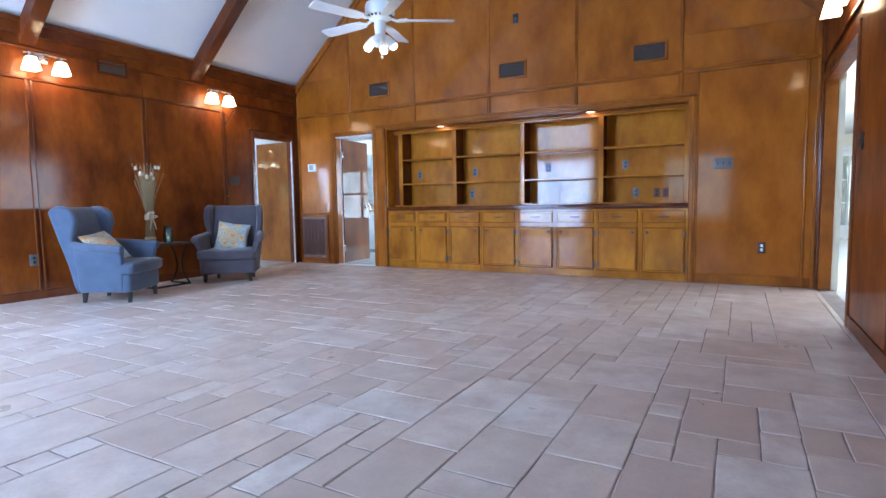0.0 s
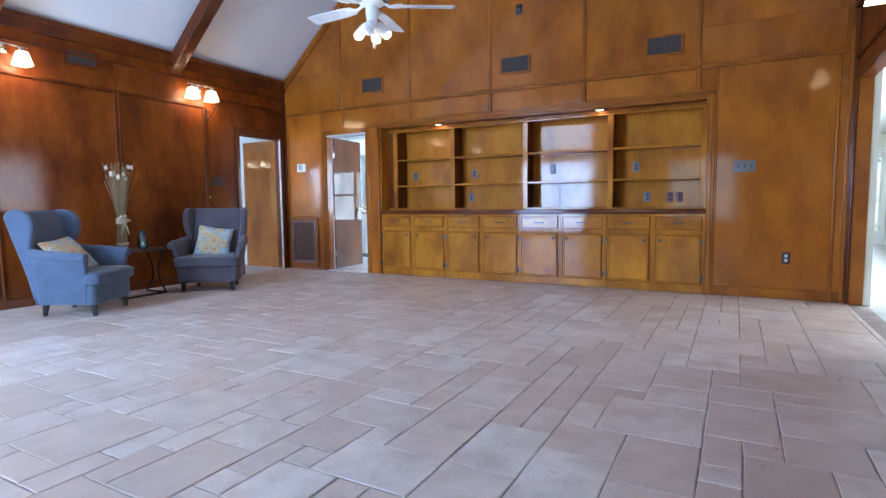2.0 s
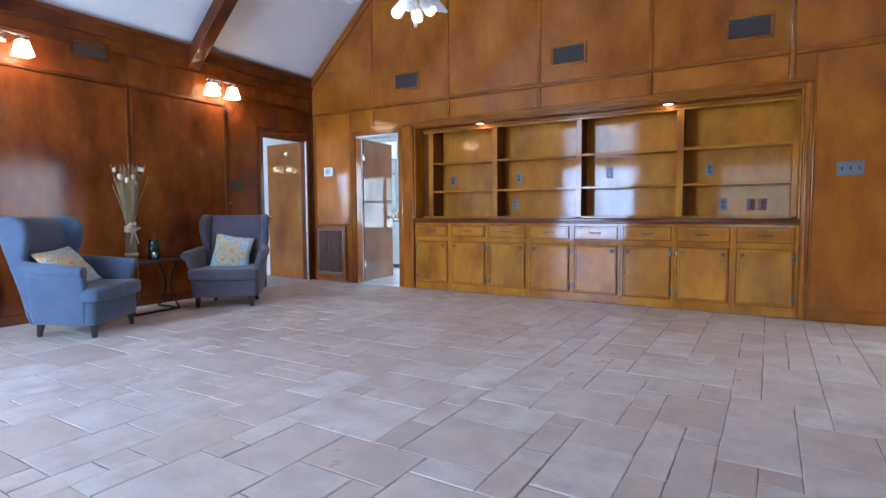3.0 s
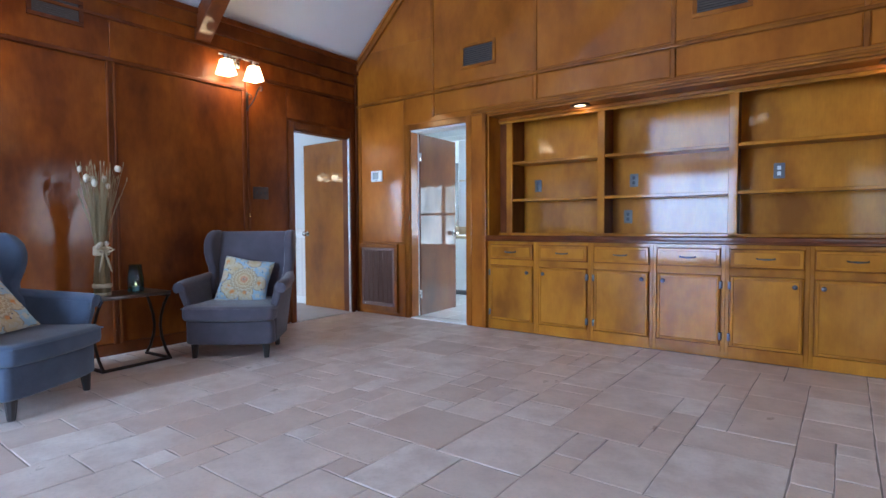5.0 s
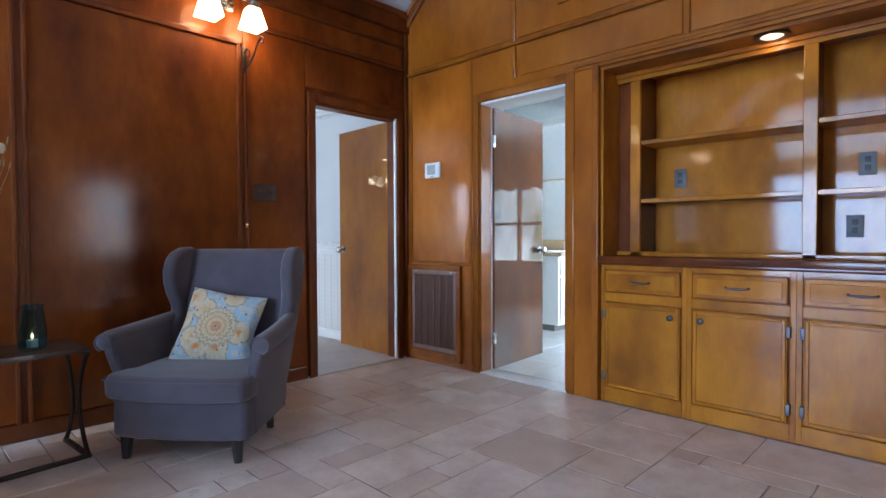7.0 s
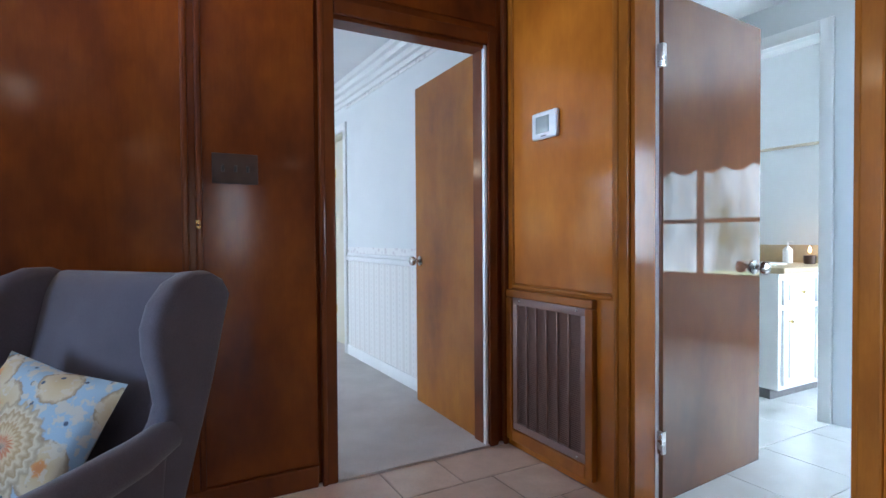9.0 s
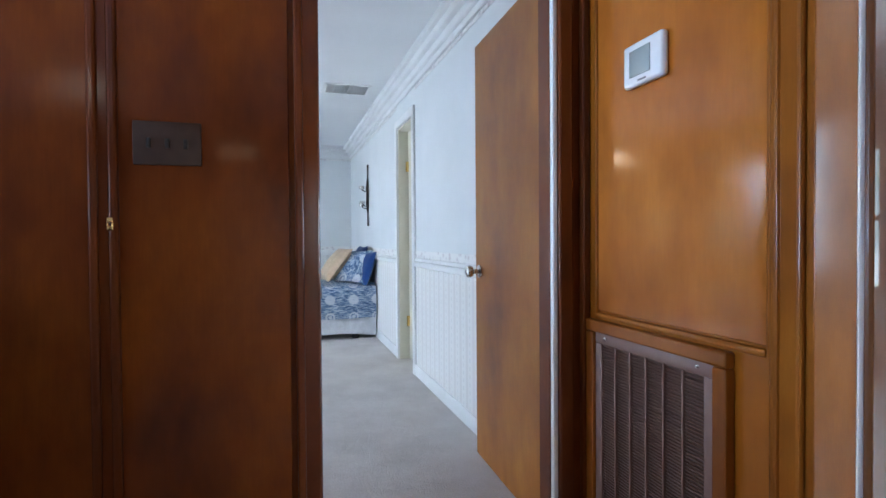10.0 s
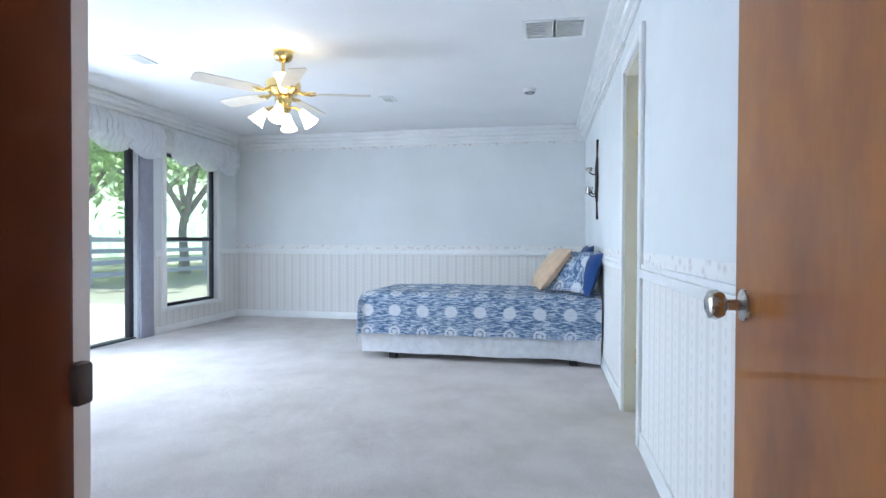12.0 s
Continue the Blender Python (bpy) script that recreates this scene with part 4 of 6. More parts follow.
for k, x in enumerate(DIV):
    part("stile", block(x - 0.032, x + 0.032 if k < 4 else 5.91, FY - 0.012, FY + 0.01, 0.908, 2.005, 0.004), SHELFWOOD, case)
    if 0 < k < 4:
        part("divider", block(x - 0.012, x + 0.012, FY + 0.01, BY, 0.908, 2.06, 0.002, 1), TRIM_RED, case)
part("filler", block(1.77, 1.86, FY + 0.02, FY + 0.04, 0.908, 2.06), TRIM_RED, case)
part("divider", block(1.892, 1.91, FY + 0.01, BY, 0.908, 2.06, 0.002, 1), TRIM_RED, case)
for a, b in zip(DIV, DIV[1:]):
    for z in (1.262, 1.625):
        s = part("shelf", block(a + 0.013, b - 0.013, FY + 0.012, BY, z - 0.018, z, 0.002, 1), SHELFWOOD, case)
        part("shelf_edge", block(a + 0.033, b - 0.033, FY - 0.002, FY + 0.012, z - 0.024, z + 0.002, 0.003, 1), SHELFWOOD, s)
part("bottom_rail", block(1.77, 5.91, FY - 0.012, FY + 0.01, 0.908, 0.935, 0.004), SHELFWOOD, case)


def downlight(x, y, z):
    d = thing("recessed_downlight", "round recessed downlight glowing warm in the wooden soffit", "downlight", pose(x, y, z), "bookcase downlights")
    part("trim_ring", lathe([(0.052, 0.0), (0.085, 0.0), (0.088, -0.006), (0.075, -0.012), (0.055, -0.008), (0.052, 0.0)], 28), BRONZE, d)
    part("lens", lathe([(0.0, -0.002), (0.05, -0.003), (0.052, -0.001), (0.0, -0.001)], 24), LAMPWARM, d, "warm glowing lens")
    return d


for x in (2.66, 4.79):
    downlight(x, 0.085, 2.059)


# ---- outlets, switches, vents ----
def wall_plate(name, label, category, at, wide, high, mat, marks, mark_mat, group=""):
    """A small plate; local x right, z up, facing -y."""
    p = thing(name, label, category, at, group)
    part("plate", block(-wide / 2, wide / 2, -0.007, 0.0, -high / 2, high / 2, 0.003, 2), mat, p)
    for x, z, a, b in marks:
        part("socket" if name == "power_outlet" else "toggle", block(x - a / 2, x + a / 2, -0.012, -0.004, z - b / 2, z + b / 2, 0.002), mark_mat, p)
    return p


DUO = [(0, 0.022, 0.026, 0.03), (0, -0.022, 0.026, 0.03)]
wall_plate("power_outlet", "bronze outlet plate with white sockets on the plywood wall", "outlet", pose(6.665, -0.010, 0.415), 0.075, 0.12, BRONZE, DUO, PLASTIC)
wall_plate("light_switch", "wide grey metal switch plate on the plywood wall", "switch", pose(6.277, -0.010, 1.343), 0.19, 0.12, GREYPLATE, [(-0.06, 0, 0.012, 0.03), (0, 0, 0.012, 0.03), (0.06, 0, 0.012, 0.03)], BLACK)
wall_plate("light_switch", "bronze three-toggle switch plate beside the bedroom doorway", "switch", pose(LEFT + 0.010, -1.309, 1.3355, 0, 0, 90), 0.17, 0.118, BRONZE, [(-0.046, 0, 0.011, 0.026), (0, 0, 0.011, 0.026), (0.046, 0, 0.011, 0.026)], BLACK)
wall_plate("light_switch", "bronze switch plate on the right-hand plywood wall", "switch", pose(RIGHT - 0.010, -2.20, 1.32, 0, 0, -90), 0.12, 0.118, BRONZE, [(-0.023, 0, 0.011, 0.026), (0.023, 0, 0.011, 0.026)], BLACK)
wall_plate("power_outlet", "dark outlet plate low on the left-hand plywood wall", "outlet", pose(LEFT + 0.010, -3.93, 0.42, 0, 0, 90), 0.08, 0.12, GREYPLATE, DUO, BLACK)
for x, z, m, n in ((2.07, 1.40, GREYPLATE, BLACK), (3.02, 1.405, GREYPLATE, BLACK), (4.13, 1.42, GREYPLATE, PLASTIC), (5.15, 1.41, GREYPLATE, BLACK), (2.97, 1.08, GREYPLATE, BLACK), (5.28, 1.05, GREYPLATE, BLACK), (5.53, 1.045, REDPLATE, BLACK), (5.63, 1.045, REDPLATE, BLACK)):
    lab = "red-brown outlet plate at the back of a shelf" if m == REDPLATE else "grey outlet plate at the back of a shelf"
    wall_plate("power_outlet", lab, "outlet", pose(x, BY, z), 0.075, 0.118, m, DUO, n, "shelf outlets")
wall_plate("wall_speaker_plate", "small black plate high on the gable wall", "plate", pose(3.842, -0.010, 3.32), 0.075, 0.12, BLACK, [(0, 0, 0.02, 0.02)], GREYPLATE)
wall_plate("wall_speaker_plate", "small black plate high on the gable wall", "plate", pose(5.476, -0.010, 3.30), 0.075, 0.12, BLACK, [(0, 0, 0.02, 0.02)], GREYPLATE)


def air_vent(label, at, wide, high, mat, slats, depth=0.014, group="", dark=None):
    v = thing("air_vent", label, "vent", at, group)
    part("backing", block(-wide / 2, wide / 2, -0.002, 0.0, -high / 2, high / 2), dark or DUCT, v)
    b = 0.032 if wide > 0.2 else 0.026
    for x0, x1, z0, z1 in ((-wide / 2 - b, wide / 2 + b, high / 2, high / 2 + b), (-wide / 2 - b, wide / 2 + b, -high / 2 - b, -high / 2), (-wide / 2 - b, -wide / 2, -high / 2, high / 2), (wide / 2, wide / 2 + b, -high / 2, high / 2)):
        part("frame", block(x0, x1, -depth, 0.0, z0, z1, 0.004), mat, v)
    me = mesh_of("slat", block(-wide / 2, wide / 2, -0.001, 0.001, -0.006, 0.006, m=pose(0, 0, 0, 35)), mat if dark else VENTSLAT)
    for k in range(slats):
        s = new("slat", me)
        s.parent = v
        s.matrix_basis = pose(0, -0.007, -high / 2 + high * (k + 0.5) / slats)
    return v


for x, z in ((1.652, 2.672), (3.79, 2.68), (5.485, 2.66)):
    air_vent("dark air vent in a varnished wooden frame on the gable wall", pose(x, -0.010, z), 0.335, 0.175, TRIM, 9, group="gable wall vents")
air_vent("dark air vent in a wooden frame above the panels", pose(LEFT + 0.008, -2.98, 2.595, 0, 0, 90), 0.29, 0.125, TRIM_RED, 8, 0.012)

# return grille of the furnace, with its wooden frame
g = thing("return_air_grille", "tall brown metal return grille in a wooden frame near the floor", "vent", pose(0.288, 0.0, 0.43))
GW, GH = 0.51, 0.66
part("backing", block(-GW / 2, GW / 2, -0.004, -0.001, -GH / 2, GH / 2), plain("brown_filter", (0.15, 0.092, 0.072), 0.9), g)
for x0, x1, z0, z1 in ((-GW / 2 - 0.045, GW / 2 + 0.045, GH / 2, GH / 2 + 0.04), (-GW / 2 - 0.045, -GW / 2, -GH / 2 - 0.06, GH / 2), (GW / 2, GW / 2 + 0.045, -GH / 2 - 0.06, GH / 2), (-GW / 2, GW / 2, -GH / 2 - 0.06, -GH / 2)):
    part("wooden_frame", block(x0, x1, -0.030, 0.0, z0, z1, 0.007), TRIM, g)
for x0, x1, z0, z1 in ((-GW / 2, GW / 2, GH / 2 - 0.035, GH / 2), (-GW / 2, GW / 2, -GH / 2, -GH / 2 + 0.035), (-GW / 2, -GW / 2 + 0.035, -GH / 2 + 0.035, GH / 2 - 0.035), (GW / 2 - 0.035, GW / 2, -GH / 2 + 0.035, GH / 2 - 0.035)):
    part("metal_frame", block(x0, x1, -0.020, -0.004, z0, z1, 0.003), GRILLE, g)
for k in range(1, 6):
    x = -GW / 2 + 0.035 + (GW - 0.07) * k / 6
    part("mullion", block(x - 0.004, x + 0.004, -0.021, -0.006, -GH / 2 + 0.035, GH / 2 - 0.035, 0.001, 1), GRILLE, g)
me = mesh_of("slat", block(-GW / 2 + 0.035, GW / 2 - 0.035, -0.0008, 0.0008, -0.006, 0.006, m=pose(0, 0, 0, 40)), GRILLE)
for k in range(64):
    s = new("slat", me)
    s.parent = g
    s.matrix_basis = pose(0, -0.012, -GH / 2 + 0.041 + (GH - 0.082) * k / 63)
for x, z in ((-0.2, 0.315), (0.2, 0.315), (-0.2, -0.315), (0.2, -0.315)):
    part("screw", lathe([(0.006, 0), (0.005, 0.003), (0.002, 0.004)], 10, pose(x, -0.020, z, 90)), CHROME, g)

t = thing("thermostat", "white wall thermostat with a grey display", "thermostat", pose(0.2915, -0.010, 1.570))
part("body", block(-0.085, 0.085, -0.026, 0.0, -0.062, 0.062, 0.010, 3), PLASTIC, t)
part("display", block(-0.052, 0.038, -0.0285, -0.024, -0.036, 0.040, 0.002), LCD, t, "grey display")
part("label_bar", block(-0.015, 0.02, -0.0275, -0.0255, -0.053, -0.048), GREYPLATE, t)


# ---- sconces ----
def sconce(at):
    """Two-light wall lamp; local x along the wall, facing -y."""
    s = thing("wall_sconce", "brushed nickel wall lamp with two lit square glass shades", "lamp", at, "wall sconces")
    part("back_plate", block(-0.06, 0.06, -0.018, 0.0, 0.085, 0.185, 0.006), CHROME, s)
    part("arm", tube([(-0.20, -0.10, 0.150), (-0.14, -0.115, 0.150), (0, -0.085, 0.160), (0.14, -0.115, 0.150), (0.20, -0.10, 0.150)], 0.009), CHROME, s)
    part("stem", tube([(0, -0.01, 0.14), (0, -0.06, 0.145), (0, -0.09, 0.158)], 0.010), CHROME, s)
    for x in (-0.14, 0.14):
        part("socket_cup", lathe([(0.014, 0.155), (0.022, 0.150), (0.024, 0.118), (0.036, 0.110), (0.036, 0.100)], 16, pose(x, -0.115, 0)), CHROME, s)
        bm = bmesh.new()
        lo = [bm.verts.new((x + a * 0.066, -0.115 + b * 0.066, -0.025)) for a, b in ((-1, -1), (1, -1), (1, 1), (-1, 1))]
        hi = [bm.verts.new((x + a * 0.037, -0.115 + b * 0.037, 0.104)) for a, b in ((-1, -1), (1, -1), (1, 1), (-1, 1))]
        for k in range(4):
            j = (k + 1) % 4
            bm.faces.new((lo[k], lo[j], hi[j], hi[k]))
        bm.faces.new(hi)
        bmesh.ops.solidify(bm, geom=bm.faces[:], thickness=0.004)
        part("shade", bm, SHADE, s, "lit frosted glass shade")
    return s


s1 = sconce(pose(LEFT + 0.012, -1.58, 2.40, 0, 0, 90))
for y in (-3.73, -5.88):
    copy_thing(s1, pose(LEFT + 0.012, y, 2.40, 0, 0, 90))
copy_thing(s1, pose(RIGHT - 0.012, -1.58, 2.40, 0, 0, -90))

h = thing("plant_hook", "black wrought iron scroll hook screwed to the batten", "hook", pose(LEFT + 0.026, -1.450, 2.11))
part("back_bar", block(-0.002, 0.006, -0.012, 0.012, 0.0, 0.17, 0.002), IRON, h)
part("scroll", tube([(0.004, 0, 0.02), (0.05, 0.01, 0.05), (0.10, 0.02, 0.11), (0.135, 0.027, 0.175), (0.165, 0.033, 0.205), (0.19, 0.038, 0.19), (0.185, 0.037, 0.165), (0.168, 0.034, 0.168)], 0.0055), IRON, h)
part("scroll", tube([(0.004, 0, 0.13), (0.03, 0.006, 0.155), (0.055, 0.011, 0.135), (0.05, 0.01, 0.10), (0.03, 0.006, 0.10)], 0.0045), IRON, h)


k = thing("wall_catch", "small brass catch plate screwed to the batten", "catch", pose(LEFT + 0.024, -1.447, 1.116))
part("plate", block(0.0, 0.004, -0.008, 0.008, -0.017, 0.017, 0.002), BRASS, k)
part("hole", block(0.004, 0.005, -0.003, 0.003, -0.006, 0.004), BLACK, k)


# ---- ceiling fans ----
def blade_mesh(r0, r1, wide, thick=0.007):
    p = [(r0, -wide * 0.36), (r0 + 0.1, -wide * 0.46), (r1 - 0.03, -wide * 0.5), (r1, -wide * 0.40), (r1 + 0.004, 0), (r1, wide * 0.40), (r1 - 0.03, wide * 0.5), (r0 + 0.1, wide * 0.46), (r0, wide * 0.36)]
    bm = prism(p, -thick / 2, thick / 2, "z", 0.002, 1)
    bm.transform(pose(0, 0, 0, 11, 0, 0))
    return bm


FANZ = 2.60
fan = thing("ceiling_fan", "white five-blade ceiling fan with lit lamps on a long rod", "fan", pose(3.53, -2.6, FANZ))
part("down_rod", tube([(0, 0, 0.17), (0, 0, roofline(3.53) - FANZ - 0.06)], 0.013, 12), FANWHITE, fan)
part("canopy", lathe([(0.02, roofline(3.53) - FANZ - 0.17), (0.075, roofline(3.53) - FANZ - 0.10), (0.08, roofline(3.53) - FANZ - 0.02)], 24), FANWHITE, fan)
part("motor", lathe([(0.02, 0.19), (0.06, 0.185), (0.125, 0.165), (0.135, 0.14), (0.135, 0.075), (0.125, 0.055), (0.105, 0.035), (0.075, 0.02), (0.05, 0.01)], 36), FANWHITE, fan)
for k in range(20):
    part("vent_slot", block(0.094, 0.130, -0.006, 0.006, 0.035, 0.049, m=pose(0, 0, 0, 0, 0, 18 * k)), BLACK, fan)
part("light_hub", lathe([(0.05, 0.01), (0.055, -0.03), (0.045, -0.10), (0.055, -0.13), (0.06, -0.17), (0.03, -0.19)], 24), FANWHITE, fan)
for k in range(5):
    a = 29 + 4 + 72 * k
    b = part("blade", blade_mesh(0.19, 0.68, 0.14), FANWHITE, fan, at=pose(0, 0, 0.02, 0, 0, a))
    part("blade_arm", tube([(0.10, 0, 0.02), (0.15, 0, -0.005), (0.19, 0.02, 0.0), (0.25, 0.03, 0.004)], [0.014, 0.012, 0.011, 0.008]), FANWHITE, b)
    part("blade_arm", tube([(0.15, 0, -0.005), (0.19, -0.02, 0.0), (0.25, -0.03, 0.004)], [0.012, 0.011, 0.008]), FANWHITE, b)
for k in range(4):
    a = 20 + 90 * k
    at = pose(0, 0, -0.13, 0, 0, a) @ pose(0.05, 0, 0, 0, 140, 0)
    cup = part("lamp_cup", lathe([(0.02, -0.01), (0.034, 0.02), (0.040, 0.07), (0.043, 0.115), (0.039, 0.115)], 20), FANWHITE, fan, at=at)
    part("globe", lathe([(0.0, 0.085), (0.030, 0.09), (0.036, 0.112), (0.030, 0.134), (0.0, 0.146)], 16), FANSHADE if k != 3 else FANWHITE, cup, "lit bulb" if k != 3 else "unlit bulb")
ch = part("pull_chain", tube([(0.03, -0.02, -0.18), (0.03, -0.02, -0.29)], 0.0025, 6), BRASS, fan)
part("pull_knob", lathe([(0.003, -0.285), (0.012, -0.30), (0.014, -0.318), (0.006, -0.33)], 12, pose(0.03, -0.02, 0)), SEEDHEAD, ch)

bf = thing("ceiling_fan", "brass ceiling fan with five pale blades and lit glass tulips", "fan", pose(-3.42, -2.39, 2.10))
part("canopy", lathe([(0.02, 0.26), (0.055, 0.275), (0.07, 0.30), (0.072, 0.34)], 28), BRASS, bf)
part("rod", tube([(0, 0, 0.13), (0, 0, 0.28)], 0.013, 12), BRASS, bf)
part("motor", lathe([(0.02, 0.15), (0.07, 0.14), (0.12, 0.115), (0.13, 0.085), (0.125, 0.05), (0.09, 0.02), (0.06, 0.0)], 36), BRASS, bf)
part("light_hub", lathe([(0.055, 0.01), (0.06, -0.03), (0.045, -0.06), (0.06, -0.09), (0.03, -0.12)], 24), BRASS, bf)
PALE = plain("pale_fan_blade", (0.66, 0.60, 0.50), 0.4)
for k in range(5):
    b = part("blade", blade_mesh(0.20, 0.64, 0.135), PALE, bf, at=pose(0, 0, 0.03, 0, 0, 35 + 72 * k))
    part("blade_arm", tube([(0.10, 0, 0.02), (0.15, 0.0, 0.0), (0.20, 0.025, 0.0), (0.24, 0.02, 0.004)], [0.014, 0.013, 0.012, 0.008]), BRASS, b)
    part("blade_arm", tube([(0.15, 0, 0.0), (0.20, -0.025, 0.0), (0.24, -0.02, 0.004)], [0.013, 0.012, 0.008]), BRASS, b)
for k in range(4):
    a = 15 + 90 * k
    arm = part("lamp_arm", tube([(0.03, 0, -0.07), (0.09, 0, -0.075), (0.13, 0, -0.095)], 0.009), BRASS, bf, at=pose(0, 0, 0, 0, 0, a))
    prof = [(0.020, 0.0), (0.030, 0.02), (0.038, 0.06), (0.052, 0.10), (0.064, 0.122), (0.060, 0.122), (0.048, 0.10), (0.034, 0.06), (0.02, 0.01)]
    part("tulip_shade", lathe(prof, 20), BEDSHADE, arm, "lit ribbed glass tulip", pose(0.13, 0, -0.095, 0, 142, 0))
up = part("upward_shade", lathe([(0.020, 0.0), (0.034, 0.03), (0.044, 0.07), (0.066, 0.125), (0.062, 0.125), (0.040, 0.07), (0.02, 0.01)], 20), BEDSHADE, bf, "lit glass tulip turned upwards", pose(0.13, 0.07, 0.0, 0, 0, 0))


# ---- wing chairs, cushions, side table ----
def smooth_step(v, lo, hi):
    f = min(1.0, max(0.0, (v - lo) / (hi - lo)))
    return f * f * (3 - 2 * f)


def mirrored(half):
    """An outline for one side, closed by its mirror image in y."""
    return half + [(x, -y) for x, y in half[::-1] if abs(y) > 1e-6]


def wing_chair(at, label, cover):
    """Wing chair with a T-shaped seat cushion; local x is its front."""
    c = thing("wing_chair", label, "chair", at, "wing chairs")
    part("seat_base", prism(mirrored([(-0.22, 0.262), (0.20, 0.318), (0.262, 0.322), (0.295, 0.30), (0.318, 0.20), (0.326, 0.0)]), 0.108, 0.292, "z", 0.022, 3), cover, c)
    cu = prism(mirrored([(-0.24, 0.262), (0.188, 0.278), (0.205, 0.335), (0.285, 0.338), (0.335, 0.315), (0.362, 0.20), (0.374, 0.10), (0.376, 0.0)]), 0.292, 0.405, "z", 0.036, 4)
    for q in cu.verts:
        if q.co.z > 0.36:
            q.co.z += 0.014 * (1 - min(1.0, abs(q.co.y) / 0.34) ** 2) - 0.010 * smooth_step(q.co.x, 0.22, 0.38)
    s = part("seat_cushion", cu, cover, c)
    part("piping", tube([(0.20, -0.343, 0.384), (0.285, -0.343, 0.384), (0.338, -0.318, 0.384), (0.366, -0.20, 0.386), (0.380, 0, 0.387), (0.366, 0.20, 0.386), (0.338, 0.318, 0.384), (0.285, 0.343, 0.384), (0.20, 0.343, 0.384)], 0.004, 6), cover, s)
    part("backrest", prism([(-0.165, 0.30), (-0.195, 0.50), (-0.245, 0.72), (-0.290, 0.90), (-0.315, 0.955), (-0.350, 0.972), (-0.385, 0.960), (-0.398, 0.92), (-0.345, 0.70), (-0.275, 0.40), (-0.22, 0.14)], -0.285, 0.285, "y", 0.026, 3), cover, c)
    part("outer_back", prism([(-0.195, 0.115), (-0.262, 0.40), (-0.338, 0.70), (-0.402, 0.925), (-0.392, 0.930), (-0.328, 0.70), (-0.25, 0.40), (-0.18, 0.115)], -0.29, 0.29, "y", 0.004, 1), cover, c)
    for side in (-1, 1):
        w = prism([(-0.398, 0.918), (-0.372, 0.955), (-0.325, 0.978), (-0.262, 0.978), (-0.205, 0.955), (-0.162, 0.91), (-0.142, 0.85), (-0.145, 0.785), (-0.165, 0.72), (-0.185, 0.66), (-0.175, 0.61), (-0.13, 0.575), (-0.10, 0.40), (-0.10, 0.112), (-0.195, 0.112), (-0.262, 0.40), (-0.338, 0.70)], 0.0, 0.072, "y", 0.027, 4)
        for q in w.verts:
            q.co.y = side * (q.co.y + 0.212 + 0.050 * smooth_step(q.co.z, 0.12, 0.62) + 0.022 * smooth_step(q.co.x, -0.36, -0.15) * smooth_step(q.co.z, 0.60, 0.75))
        if side < 0:
            bmesh.ops.reverse_faces(w, faces=w.faces[:])
        wing = part("wing", w, cover, c)
        part("piping", tube([(-0.330, side * 0.319, 0.70), (-0.388, side * 0.321, 0.912), (-0.364, side * 0.324, 0.946), (-0.323, side * 0.328, 0.968), (-0.265, side * 0.334, 0.968), (-0.213, side * 0.340, 0.945)], 0.0045, 6), cover, wing)
        a = prism([(-0.18, 0.112), (0.238, 0.112), (0.246, 0.35), (0.262, 0.48), (0.258, 0.545), (0.22, 0.560), (0.0, 0.572), (-0.18, 0.600)], 0.0, 0.062, "y", 0.020, 3)
        for q in a.verts:
            q.co.y = side * (q.co.y + 0.235 + 0.03 * smooth_step(q.co.x, -0.2, 0.2) + 0.055 * smooth_step(q.co.z, 0.30, 0.56))
        if side < 0:
            bmesh.ops.reverse_faces(a, faces=a.faces[:])
        arm = part("arm", a, cover, c)
        pts = [(-0.20, side * 0.318, 0.590), (-0.10, side * 0.338, 0.572), (0.08, side * 0.360, 0.555), (0.22, side * 0.368, 0.545), (0.262, side * 0.368, 0.540), (0.276, side * 0.368, 0.537)]
        part("arm_roll", tube(pts, [0.038, 0.044, 0.047, 0.047, 0.040, 0.018], 16), cover, arm)
        part("piping", tube([(0.268, side * (0.366 + 0.041 * math.cos(k)), 0.538 + 0.041 * math.sin(k)) for k in (-1.2, -0.6, 0, 0.6, 1.2, 1.8, 2.4, 3.0)] + [(0.258, side * 0.322, 0.48), (0.25, side * 0.298, 0.36)], 0.0045, 6), cover, arm)
    for x, y in ((0.262, 0.262), (0.262, -0.262), (-0.165, 0.215), (-0.165, -0.215)):
        foot = -0.015 if x < 0 else 0.004
        part("leg", tube([(x + foot, y, 0.0), (x, y * 0.98, 0.125)], [0.018, 0.031], 8), DARKWOOD, c, "tapered black wooden leg")
    return c


CHAIR_A, CHAIR_B = pose(0.618, -1.953, 0, 0, 0, -52), pose(0.713, -3.533, 0, 0, 0, 32)
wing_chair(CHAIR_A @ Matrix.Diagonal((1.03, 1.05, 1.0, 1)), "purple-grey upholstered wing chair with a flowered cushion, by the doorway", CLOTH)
wing_chair(CHAIR_B @ Matrix.Diagonal((1.06, 1.01, 1.0, 1)), "upholstered wing chair, flowered cushion, blue daylight put into its cloth colour", CLOTH_DAYLIT)


